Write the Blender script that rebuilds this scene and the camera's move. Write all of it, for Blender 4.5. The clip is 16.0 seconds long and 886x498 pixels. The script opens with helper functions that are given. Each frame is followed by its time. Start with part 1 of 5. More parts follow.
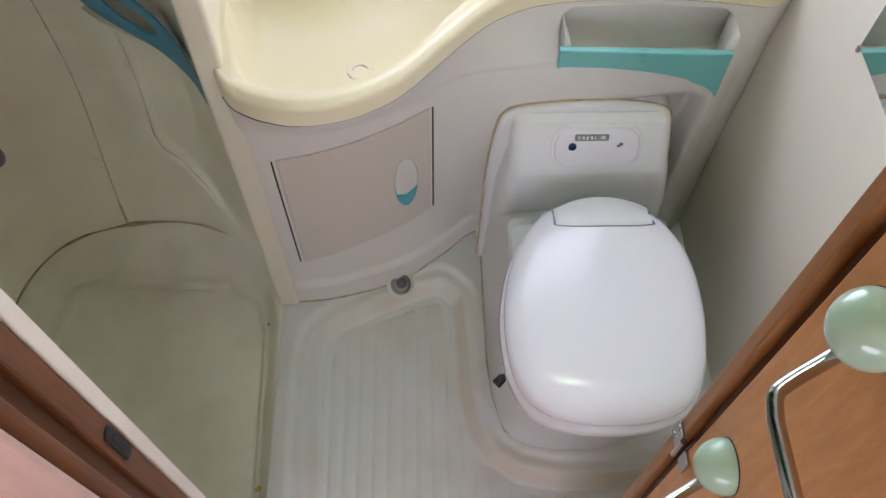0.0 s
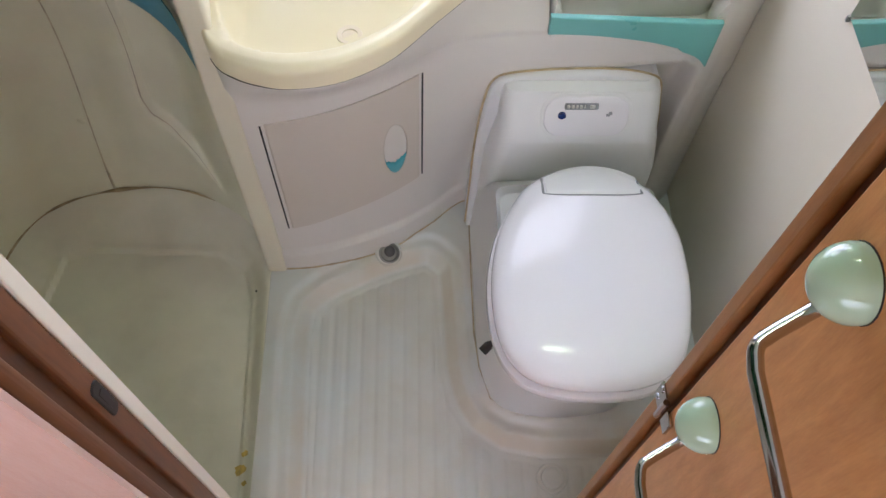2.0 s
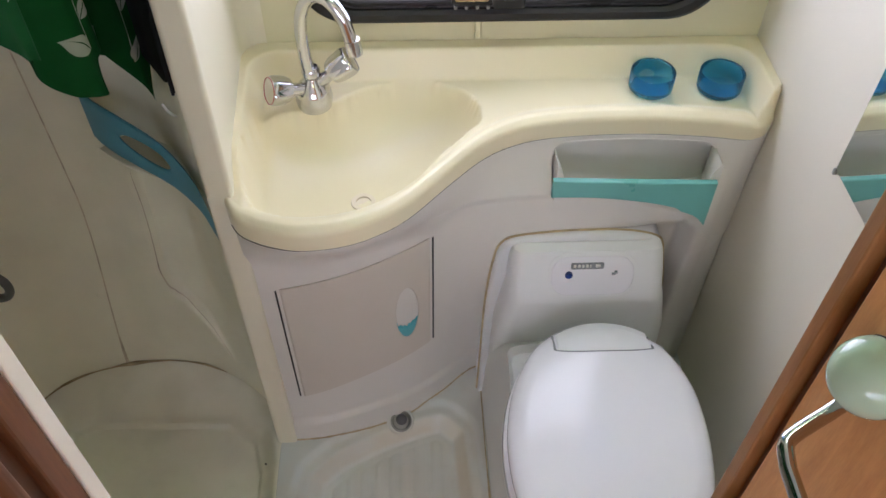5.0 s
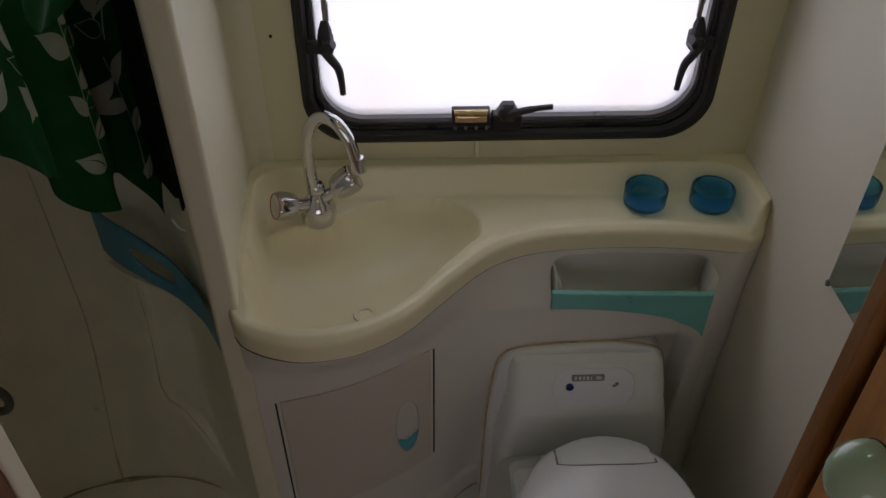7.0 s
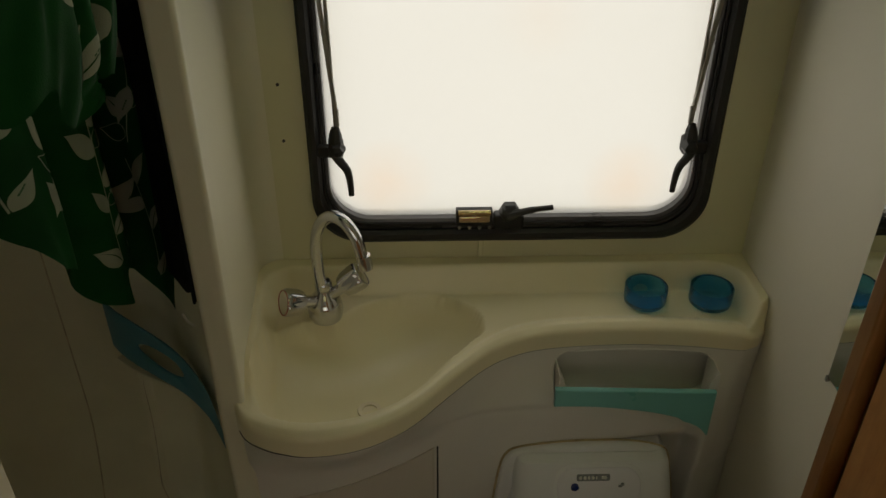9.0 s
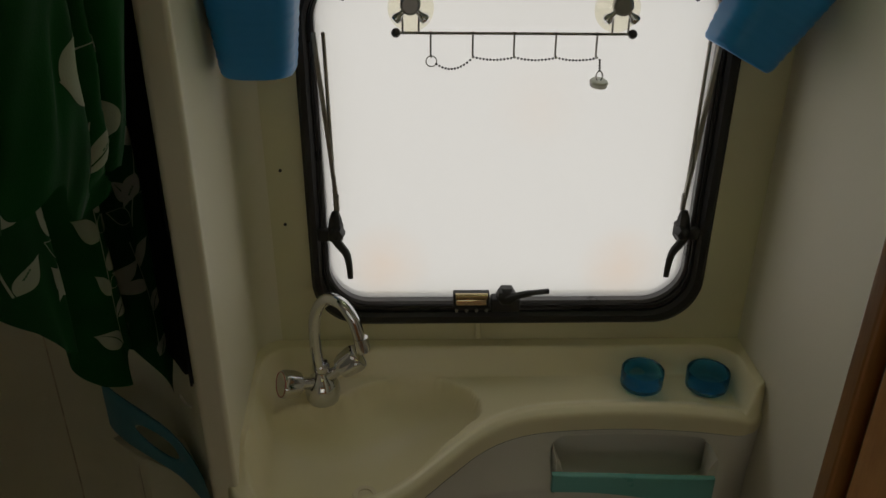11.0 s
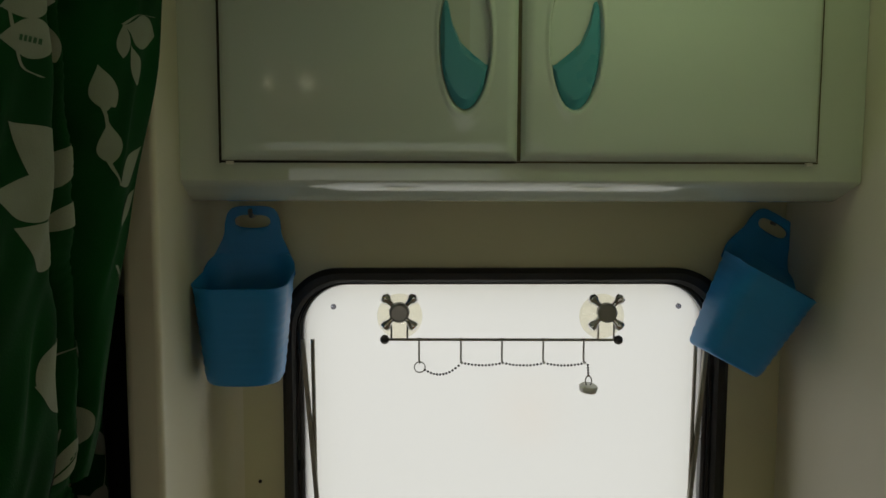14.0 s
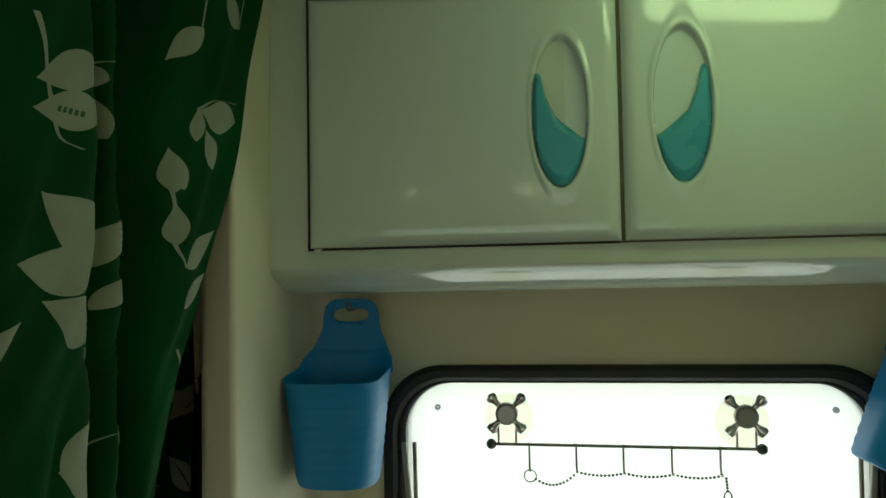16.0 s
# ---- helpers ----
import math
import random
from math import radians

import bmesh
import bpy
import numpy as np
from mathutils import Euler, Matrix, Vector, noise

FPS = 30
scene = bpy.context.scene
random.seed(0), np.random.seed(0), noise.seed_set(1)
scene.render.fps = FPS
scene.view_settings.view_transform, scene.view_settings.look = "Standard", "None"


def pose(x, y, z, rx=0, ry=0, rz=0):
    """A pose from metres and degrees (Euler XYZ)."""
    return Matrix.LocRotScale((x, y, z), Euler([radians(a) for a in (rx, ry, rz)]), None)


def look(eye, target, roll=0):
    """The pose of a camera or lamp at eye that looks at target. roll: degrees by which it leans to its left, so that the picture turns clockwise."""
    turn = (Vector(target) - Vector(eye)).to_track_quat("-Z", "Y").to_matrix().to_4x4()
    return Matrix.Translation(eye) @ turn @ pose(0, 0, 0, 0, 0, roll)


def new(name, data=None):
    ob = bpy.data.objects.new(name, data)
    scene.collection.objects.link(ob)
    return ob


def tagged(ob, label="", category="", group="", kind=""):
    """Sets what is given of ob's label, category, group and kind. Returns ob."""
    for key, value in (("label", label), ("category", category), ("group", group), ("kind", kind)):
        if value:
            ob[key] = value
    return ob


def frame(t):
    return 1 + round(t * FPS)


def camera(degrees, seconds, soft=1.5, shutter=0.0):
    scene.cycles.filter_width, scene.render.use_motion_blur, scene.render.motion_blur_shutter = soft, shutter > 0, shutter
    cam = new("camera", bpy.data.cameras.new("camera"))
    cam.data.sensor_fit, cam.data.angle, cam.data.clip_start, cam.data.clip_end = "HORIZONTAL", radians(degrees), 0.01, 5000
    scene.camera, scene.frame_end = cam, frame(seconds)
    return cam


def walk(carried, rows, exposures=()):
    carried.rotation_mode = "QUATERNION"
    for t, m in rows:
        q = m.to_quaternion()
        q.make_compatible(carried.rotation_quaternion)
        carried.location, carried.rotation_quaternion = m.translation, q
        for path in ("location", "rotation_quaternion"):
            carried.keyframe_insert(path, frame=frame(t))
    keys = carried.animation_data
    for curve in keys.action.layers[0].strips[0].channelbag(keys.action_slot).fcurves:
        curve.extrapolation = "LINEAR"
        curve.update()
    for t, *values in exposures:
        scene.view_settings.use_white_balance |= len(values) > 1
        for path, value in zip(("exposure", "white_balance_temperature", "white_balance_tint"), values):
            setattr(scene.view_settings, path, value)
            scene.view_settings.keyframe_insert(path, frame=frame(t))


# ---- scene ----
cam = camera(57.2, 16.0)
PATH = [
    (0, (-0.137, 0.17, 1.681), (-0.104, 1.19, -0.039), 0.8),
    (0.5, (-0.138, 0.167, 1.679), (-0.08, 1.156, -0.058), 2.2),
    (1, (-0.136, 0.165, 1.676), (-0.094, 1.134, -0.072), 2.0),
    (1.5, (-0.134, 0.157, 1.68), (-0.073, 1.123, -0.07), 2.9),
    (2, (-0.136, 0.157, 1.676), (-0.076, 1.123, -0.074), 2.9),
    (2.5, (-0.136, 0.161, 1.673), (-0.074, 1.124, -0.078), 2.6),
    (3, (-0.139, 0.154, 1.676), (-0.075, 1.19, -0.034), 2.0),
    (3.5, (-0.147, 0.121, 1.668), (-0.068, 1.263, 0.028), 2.2),
    (4, (-0.149, 0.118, 1.668), (-0.106, 1.336, 0.083), 0.5),
    (4.5, (-0.15, 0.113, 1.666), (-0.097, 1.391, 0.128), 0.6),
    (6.8, (-0.146, 0.093, 1.677), (-0.094, 1.611, 0.376), 0.0),
    (7, (-0.151, 0.09, 1.678), (-0.092, 1.622, 0.394), 0.3),
    (7.5, (-0.144, 0.085, 1.679), (-0.092, 1.657, 0.444), 0.1),
    (8, (-0.149, 0.078, 1.68), (-0.091, 1.696, 0.506), 0.3),
    (8.5, (-0.147, 0.068, 1.683), (-0.084, 1.715, 0.551), 0.2),
    (9, (-0.148, 0.051, 1.681), (-0.101, 1.741, 0.613), 0.1),
    (11.3, (-0.136, 0.034, 1.704), (-0.097, 1.851, 0.868), 0.3),
    (11.5, (-0.141, 0.03, 1.689), (-0.09, 1.873, 0.914), 0.4),
    (12, (-0.138, 0.035, 1.696), (-0.076, 1.926, 1.045), 0.6),
    (12.5, (-0.135, 0.036, 1.691), (-0.069, 1.952, 1.123), 0.5),
    (13, (-0.144, 0.044, 1.693), (-0.074, 1.992, 1.248), 0.5),
    (13.5, (-0.139, 0.052, 1.696), (-0.074, 2.022, 1.354), 0.3),
    (14, (-0.134, 0.058, 1.694), (-0.069, 2.048, 1.502), 0.2),
    (14.5, (-0.125, 0.063, 1.681), (-0.074, 2.062, 1.63), -0.4),
    (15, (-0.094, 0.071, 1.669), (-0.083, 2.068, 1.77), -1.6),
    (15.5, (-0.082, 0.091, 1.663), (-0.144, 2.083, 1.826), -1.0),
    (16, (-0.05, 0.145, 1.654), (-0.385, 2.114, 1.75), -1.0),
]
# stops and white balance of the clip's camera
EXPOSURES = [
    (0.0, -1.33, 5560, 21), (2.5, -1.27, 5560, 22), (3.5, -1.3, 5560, 21), (4.5, -1.26, 5560, 21), (6.8, -3.4, 6100, 22), (7.5, -3.6, 6600, 16), (8.0, -3.44, 8050, 19), (8.5, -3.42, 8050, 9), (9.0, -3.88, 7500, 4), (11.5, -4.25, 7000, 7),
    (12.5, -4.15, 7000, 7), (13.5, -4.15, 6950, 6), (14.0, -4.12, 6900, 3), (14.5, -3.82, 6800, -2), (15.0, -3.15, 6550, -10), (15.5, -2.8, 6230, -15), (16.0, -3.33, 6600, -15),
]
walk(cam, [(t, look(eye, target, roll)) for t, eye, target, roll in PATH], EXPOSURES)

# ---- world and light ----
world = bpy.data.worlds.new("world")
scene.world = world
world.use_nodes = True
_wn = world.node_tree
_sky = _wn.nodes.new("ShaderNodeTexSky")
_sky.sky_type = "NISHITA"
_sky.sun_disc = False
_sky.sun_elevation, _sky.sun_rotation = radians(50), radians(200)
_wn.links.new(_sky.outputs["Color"], _wn.nodes["Background"].inputs["Color"])
_wn.nodes["Background"].inputs["Strength"].default_value = 0.1


def area_lamp(name, m, sx, sy, watts, colour):
    data = bpy.data.lights.new(name, "AREA")
    data.shape, data.size, data.size_y, data.energy, data.color = "RECTANGLE", sx, sy, watts, colour
    ob = new(name, data)
    ob.matrix_world = m
    return ob


PANE_GLOW = 14.0
# unseen lamps added behind the doorway to fill in the living room's daylight
area_lamp("room_fill_light", look((-0.2, -1.46, 1.35), (-0.25, 1.0, 0.6)), 2.3, 0.6, 4.6, (0.95, 0.95, 0.30))
for rx in (-0.2, 0.04):
    area_lamp("roof_fill_light", look((rx, -0.45, 2.03), (rx, -0.25, 0.0)), 0.21, 0.1, 0.78, (0.95, 0.98, 0.33))


# ---- materials ----
def mat(name, colour, rough=0.4, metal=0.0, vary=0.06, scale=6.0, bump=0.05, grain=140.0, coat=0.0, stain=None, stain_amount=0.0, rvary=0.12):
    m = bpy.data.materials.new(name)
    m.use_nodes = True
    nt = m.node_tree
    n, l = nt.nodes, nt.links
    b = n["Principled BSDF"]
    tc = n.new("ShaderNodeTexCoord")
    big = n.new("ShaderNodeTexNoise")
    big.inputs["Scale"].default_value, big.inputs["Detail"].default_value = scale, 5.0
    fine = n.new("ShaderNodeTexNoise")
    fine.inputs["Scale"].default_value, fine.inputs["Detail"].default_value = grain, 3.0
    for t in (big, fine):
        l.new(tc.outputs["Object"], t.inputs["Vector"])
    ramp = n.new("ShaderNodeMapRange")
    ramp.inputs["From Min"].default_value, ramp.inputs["From Max"].default_value = 0.3, 0.7
    ramp.inputs["To Min"].default_value, ramp.inputs["To Max"].default_value = 1.0 - vary, 1.0 + vary * 0.5
    l.new(big.outputs["Fac"], ramp.inputs["Value"])
    mul = n.new("ShaderNodeVectorMath")
    mul.operation = "SCALE"
    mul.inputs[0].default_value = colour[:3]
    l.new(ramp.outputs["Result"], mul.inputs["Scale"])
    out = mul.outputs["Vector"]
    if stain:
        patch = n.new("ShaderNodeTexNoise")
        patch.inputs["Scale"].default_value, patch.inputs["Detail"].default_value = scale * 1.7, 8.0
        l.new(tc.outputs["Object"], patch.inputs["Vector"])
        pr = n.new("ShaderNodeMapRange")
        pr.inputs["From Min"].default_value, pr.inputs["From Max"].default_value = 0.48, 0.78
        pr.inputs["To Max"].default_value = stain_amount
        l.new(patch.outputs["Fac"], pr.inputs["Value"])
        mix = n.new("ShaderNodeMix")
        mix.data_type = "RGBA"
        mix.inputs["B"].default_value = (*stain, 1)
        l.new(pr.outputs["Result"], mix.inputs["Factor"])
        l.new(out, mix.inputs["A"])
        out = mix.outputs["Result"]
    l.new(out, b.inputs["Base Color"])
    rr = n.new("ShaderNodeMapRange")
    rr.inputs["To Min"].default_value, rr.inputs["To Max"].default_value = max(0.02, rough - rvary), min(1.0, rough + rvary)
    l.new(big.outputs["Fac"], rr.inputs["Value"])
    l.new(rr.outputs["Result"], b.inputs["Roughness"])
    b.inputs["Metallic"].default_value = metal
    b.inputs["Coat Weight"].default_value = coat
    if bump:
        bp = n.new("ShaderNodeBump")
        bp.inputs["Strength"].default_value, bp.inputs["Distance"].default_value = bump, 0.001
        l.new(fine.outputs["Fac"], bp.inputs["Height"])
        l.new(bp.outputs["Normal"], b.inputs["Normal"])
    return m


def wood(name, dark, light, rough=0.35, along=(22.0, 22.0, 1.6), coat=0.15):
    """Veneer with its grain along z."""
    m = bpy.data.materials.new(name)
    m.use_nodes = True
    nt = m.node_tree
    n, l = nt.nodes, nt.links
    b = n["Principled BSDF"]
    tc = n.new("ShaderNodeTexCoord")
    mp = n.new("ShaderNodeMapping")
    mp.inputs["Scale"].default_value = along
    l.new(tc.outputs["Object"], mp.inputs["Vector"])
    g = n.new("ShaderNodeTexNoise")
    g.inputs["Scale"].default_value, g.inputs["Detail"].default_value, g.inputs["Distortion"].default_value = 2.2, 7.0, 0.6
    f = n.new("ShaderNodeTexNoise")
    f.inputs["Scale"].default_value, f.inputs["Detail"].default_value = 14.0, 4.0
    for t in (g, f):
        l.new(mp.outputs["Vector"], t.inputs["Vector"])
    add = n.new("ShaderNodeMath")
    add.operation = "MULTIPLY_ADD"
    add.inputs[1].default_value = 0.45
    l.new(f.outputs["Fac"], add.inputs[0])
    l.new(g.outputs["Fac"], add.inputs[2])
    cr = n.new("ShaderNodeValToRGB")
    cr.color_ramp.elements[0].position, cr.color_ramp.elements[1].position = 0.45, 0.95
    cr.color_ramp.elements[0].color, cr.color_ramp.elements[1].color = (*dark, 1), (*light, 1)
    l.new(add.outputs["Value"], cr.inputs["Fac"])
    l.new(cr.outputs["Color"], b.inputs["Base Color"])
    b.inputs["Roughness"].default_value, b.inputs["Coat Weight"].default_value = rough, coat
    bp = n.new("ShaderNodeBump")
    bp.inputs["Strength"].default_value, bp.inputs["Distance"].default_value = 0.12, 0.001
    l.new(f.outputs["Fac"], bp.inputs["Height"])
    l.new(bp.outputs["Normal"], b.inputs["Normal"])
    return m


def clear(name, colour, rough, weight=0.9):
    m = mat(name, colour, rough, vary=0.03, bump=0.02)
    b = m.node_tree.nodes["Principled BSDF"]
    b.inputs["Transmission Weight"].default_value, b.inputs["IOR"].default_value = weight, 1.35
    return m


M_PANEL = mat("white_moulded_plastic", (0.67, 0.637, 0.585), 0.36, vary=0.05, scale=4, stain=(0.64, 0.59, 0.51), stain_amount=0.2)
M_GAP = mat("dark_gap_shade", (0.03, 0.028, 0.02), 0.8)
M_GRIME = mat("grimy_gap", (0.13, 0.115, 0.06), 0.7, vary=0.4, scale=25)
M_VDOOR = mat("beige_door_plastic", (0.59, 0.535, 0.46), 0.38, vary=0.05, scale=4, stain=(0.57, 0.51, 0.43), stain_amount=0.2)
M_WALL = mat("cream_wall_board", (0.67, 0.63, 0.41), 0.5, vary=0.05, scale=3, bump=0.08, grain=260)
M_WALLR = mat("white_wall_board", (0.80, 0.75, 0.635), 0.5, vary=0.04, scale=3, bump=0.08, grain=260)
M_PART = mat("cream_partition_board", (0.74, 0.695, 0.54), 0.42, vary=0.04, scale=3, bump=0.08, grain=260)
M_COUNTER = mat("cream_acrylic", (0.81, 0.73, 0.505), 0.28, vary=0.008, scale=3, bump=0.015, rvary=0.02)
M_FLOOR = mat("cream_floor_plastic", (0.63, 0.617, 0.565), 0.34, vary=0.08, scale=7, stain=(0.58, 0.52, 0.38), stain_amount=0.35, bump=0.1)
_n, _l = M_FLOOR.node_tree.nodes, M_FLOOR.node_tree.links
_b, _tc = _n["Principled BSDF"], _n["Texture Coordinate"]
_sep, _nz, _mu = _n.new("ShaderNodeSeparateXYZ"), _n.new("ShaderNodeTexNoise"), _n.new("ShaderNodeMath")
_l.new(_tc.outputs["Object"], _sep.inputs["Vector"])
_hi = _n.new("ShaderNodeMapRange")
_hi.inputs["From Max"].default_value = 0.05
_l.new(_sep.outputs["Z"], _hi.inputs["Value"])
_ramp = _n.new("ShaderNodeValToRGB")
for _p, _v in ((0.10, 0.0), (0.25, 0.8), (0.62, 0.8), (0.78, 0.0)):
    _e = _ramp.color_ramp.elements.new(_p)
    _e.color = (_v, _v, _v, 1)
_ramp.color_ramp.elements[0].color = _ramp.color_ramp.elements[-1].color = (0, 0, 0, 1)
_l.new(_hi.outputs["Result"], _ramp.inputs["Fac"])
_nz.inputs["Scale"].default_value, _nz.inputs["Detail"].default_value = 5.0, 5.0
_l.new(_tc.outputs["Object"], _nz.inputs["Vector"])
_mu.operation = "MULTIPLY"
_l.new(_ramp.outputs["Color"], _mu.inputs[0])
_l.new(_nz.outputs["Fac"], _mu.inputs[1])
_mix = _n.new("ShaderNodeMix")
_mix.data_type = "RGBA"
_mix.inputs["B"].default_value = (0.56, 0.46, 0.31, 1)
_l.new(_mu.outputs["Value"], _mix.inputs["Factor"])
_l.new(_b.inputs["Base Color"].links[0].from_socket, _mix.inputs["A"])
_blue, _pick, _mix2 = _n.new("ShaderNodeTexNoise"), _n.new("ShaderNodeMapRange"), _n.new("ShaderNodeMix")
_blue.inputs["Scale"].default_value, _blue.inputs["Detail"].default_value = 3.3, 6.0
_l.new(_tc.outputs["Object"], _blue.inputs["Vector"])
_pick.inputs["From Min"].default_value, _pick.inputs["From Max"].default_value, _pick.inputs["To Max"].default_value = 0.48, 0.7, 0.7
_l.new(_blue.outputs["Fac"], _pick.inputs["Value"])
_mix2.data_type = "RGBA"
_mix2.inputs["B"].default_value = (0.62, 0.70, 0.73, 1)
_l.new(_pick.outputs["Result"], _mix2.inputs["Factor"])
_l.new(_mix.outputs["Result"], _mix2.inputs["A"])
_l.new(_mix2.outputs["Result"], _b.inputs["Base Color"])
M_SHOWER = mat("ivory_shower_plastic", (0.84, 0.82, 0.66), 0.36, vary=0.08, scale=5, stain=(0.58, 0.52, 0.36), stain_amount=0.15)
M_TRAY = mat("ivory_tray_plastic", (0.83, 0.81, 0.68), 0.36, vary=0.08, scale=5, stain=(0.55, 0.53, 0.40), stain_amount=0.35, bump=0.1)
M_SEAM = mat("grimy_sealant", (0.46, 0.37, 0.23), 0.7, vary=0.4, scale=30)
M_LID = mat("white_lid_plastic", (0.77, 0.755, 0.785), 0.11, vary=0.02, scale=3, bump=0.01, rvary=0.03)
M_TOILET = mat("white_toilet_plastic", (0.71, 0.71, 0.71), 0.32, vary=0.04, scale=4, bump=0.03)
M_BADGE = mat("grey_badge", (0.24, 0.25, 0.26), 0.4, vary=0.3, scale=90)
M_BLACK = mat("black_rubber", (0.012, 0.011, 0.012), 0.55, vary=0.3, scale=20)
M_DARKGREY = mat("dark_grey_track", (0.05, 0.047, 0.05), 0.35, vary=0.2, scale=15)
M_GREYTRACK = mat("grey_track", (0.075, 0.07, 0.075), 0.3, vary=0.2, scale=15)
M_STAY = mat("anodised_stay", (0.28, 0.26, 0.22), 0.4, metal=0.7, vary=0.2, scale=30)
M_CHROME = mat("chrome", (0.62, 0.62, 0.64), 0.07, metal=1.0, vary=0.03, bump=0.0, rvary=0.04)
M_RAIL = mat("dark_chrome", (0.5, 0.5, 0.54), 0.09, metal=1.0, vary=0.1, scale=20, bump=0.0, rvary=0.05)
M_STEEL = mat("dull_steel", (0.3, 0.29, 0.27), 0.35, metal=0.9, vary=0.15, scale=40)
M_BRASS = mat("brass", (0.70, 0.55, 0.34), 0.25, metal=1.0, vary=0.1, scale=40)
M_TEAL = mat("teal_plastic", (0.16, 0.44, 0.41), 0.3, vary=0.06, scale=8, bump=0.02)
M_GRIP = mat("blue_green_grip_plastic", (0.075, 0.34, 0.42), 0.3, vary=0.06, scale=8, bump=0.02)
M_HANDLE_BLUE = mat("blue_teal_plastic", (0.07, 0.36, 0.44), 0.35, vary=0.08, scale=20)
M_BLUE = mat("blue_flexible_plastic", (0.012, 0.22, 0.56), 0.42, vary=0.06, scale=9, bump=0.04)
M_SHELFBLUE = mat("dusty_blue_plastic", (0.07, 0.26, 0.36), 0.45, vary=0.1, scale=12)
M_CUP = clear("blue_clear_plastic", (0.17, 0.60, 0.92), 0.1, 0.94)
M_DOTBLUE = mat("navy_button", (0.012, 0.03, 0.16), 0.3)
M_RED = mat("red_ring", (0.36, 0.045, 0.035), 0.4)
M_MINT = mat("mint_glazed_knob", (0.44, 0.62, 0.46), 0.05, vary=0.05, scale=30, bump=0.0, coat=0.4)
M_CABINET = mat("pale_green_gloss", (0.64, 0.72, 0.65), 0.1, vary=0.05, scale=2.5, bump=0.008, coat=0.06, rvary=0.015)
M_CABBODY = mat("pale_green_gloss_body", (0.59, 0.65, 0.56), 0.05, vary=0.05, scale=2.5, bump=0.008, coat=0.6, rvary=0.02)
M_FABRIC = mat("green_curtain_fabric", (0.004, 0.058, 0.012), 0.85, vary=0.3, scale=9, bump=0.3, grain=600)
M_DARKCLOTH = mat("dark_towelling", (0.012, 0.013, 0.014), 0.9, vary=0.3, scale=30, bump=0.4, grain=500)
M_PRINT = mat("off_white_print", (0.29, 0.32, 0.25), 0.8, vary=0.12, scale=20, bump=0.3, grain=600)
for _m in (M_FABRIC, M_PRINT, M_DARKCLOTH):
    _m.node_tree.nodes["Principled BSDF"].inputs["Specular IOR Level"].default_value = 0.15
M_BARS = mat("dark_green_print", (0.03, 0.10, 0.04), 0.75)
M_WOOD = wood("cherry_veneer", (0.55, 0.255, 0.08), (0.70, 0.36, 0.125), along=(46.0, 46.0, 7.0))
# moulding base darkened for the shade the frame stands in
M_WOODDARK = wood("shade_dark_cherry_moulding", (0.085, 0.03, 0.009), (0.17, 0.062, 0.02), rough=0.45, coat=0.0)
M_WOODJAMB = wood("brown_jamb_veneer", (0.30, 0.135, 0.045), (0.40, 0.19, 0.065), along=(46.0, 46.0, 7.0))
# pinkish veneer, its base made paler for the glare on it
M_WOODROOM = wood("glare_pink_cherry_veneer", (0.64, 0.43, 0.37), (0.68, 0.48, 0.42), rough=0.12, along=(30.0, 30.0, 5.0), coat=0.6)
# shade of the gap between jamb and door, put into a dark wood
M_REBATE = wood("rebate_gap_shade_wood", (0.07, 0.025, 0.012), (0.13, 0.05, 0.022))
M_CEIL = mat("ceiling_board", (0.68, 0.67, 0.60), 0.6, vary=0.04)
M_ROOMFLOOR = wood("room_floor", (0.42, 0.30, 0.21), (0.56, 0.42, 0.31), along=(12, 1.5, 12))
M_GREYHOSE = mat("grey_hose", (0.12, 0.12, 0.12), 0.35, vary=0.15, scale=40)
M_SEAMPALE = mat("aged_joint", (0.62, 0.55, 0.41), 0.7, vary=0.35, scale=30)
M_PINKWHITE = mat("pinkish_white_plastic", (0.80, 0.71, 0.55), 0.35)
M_STAINED = mat("ochre_stain", (0.62, 0.45, 0.10), 0.5, vary=0.4, scale=60)
M_WHITE = mat("white_plastic_small", (0.75, 0.74, 0.68), 0.4)


def glow(name, colour, strength):
    m = bpy.data.materials.new(name)
    m.use_nodes = True
    b = m.node_tree.nodes["Principled BSDF"]
    b.inputs["Base Color"].default_value = (0, 0, 0, 1)
    b.inputs["Emission Color"].default_value, b.inputs["Emission Strength"].default_value = (*colour, 1), strength
    return m


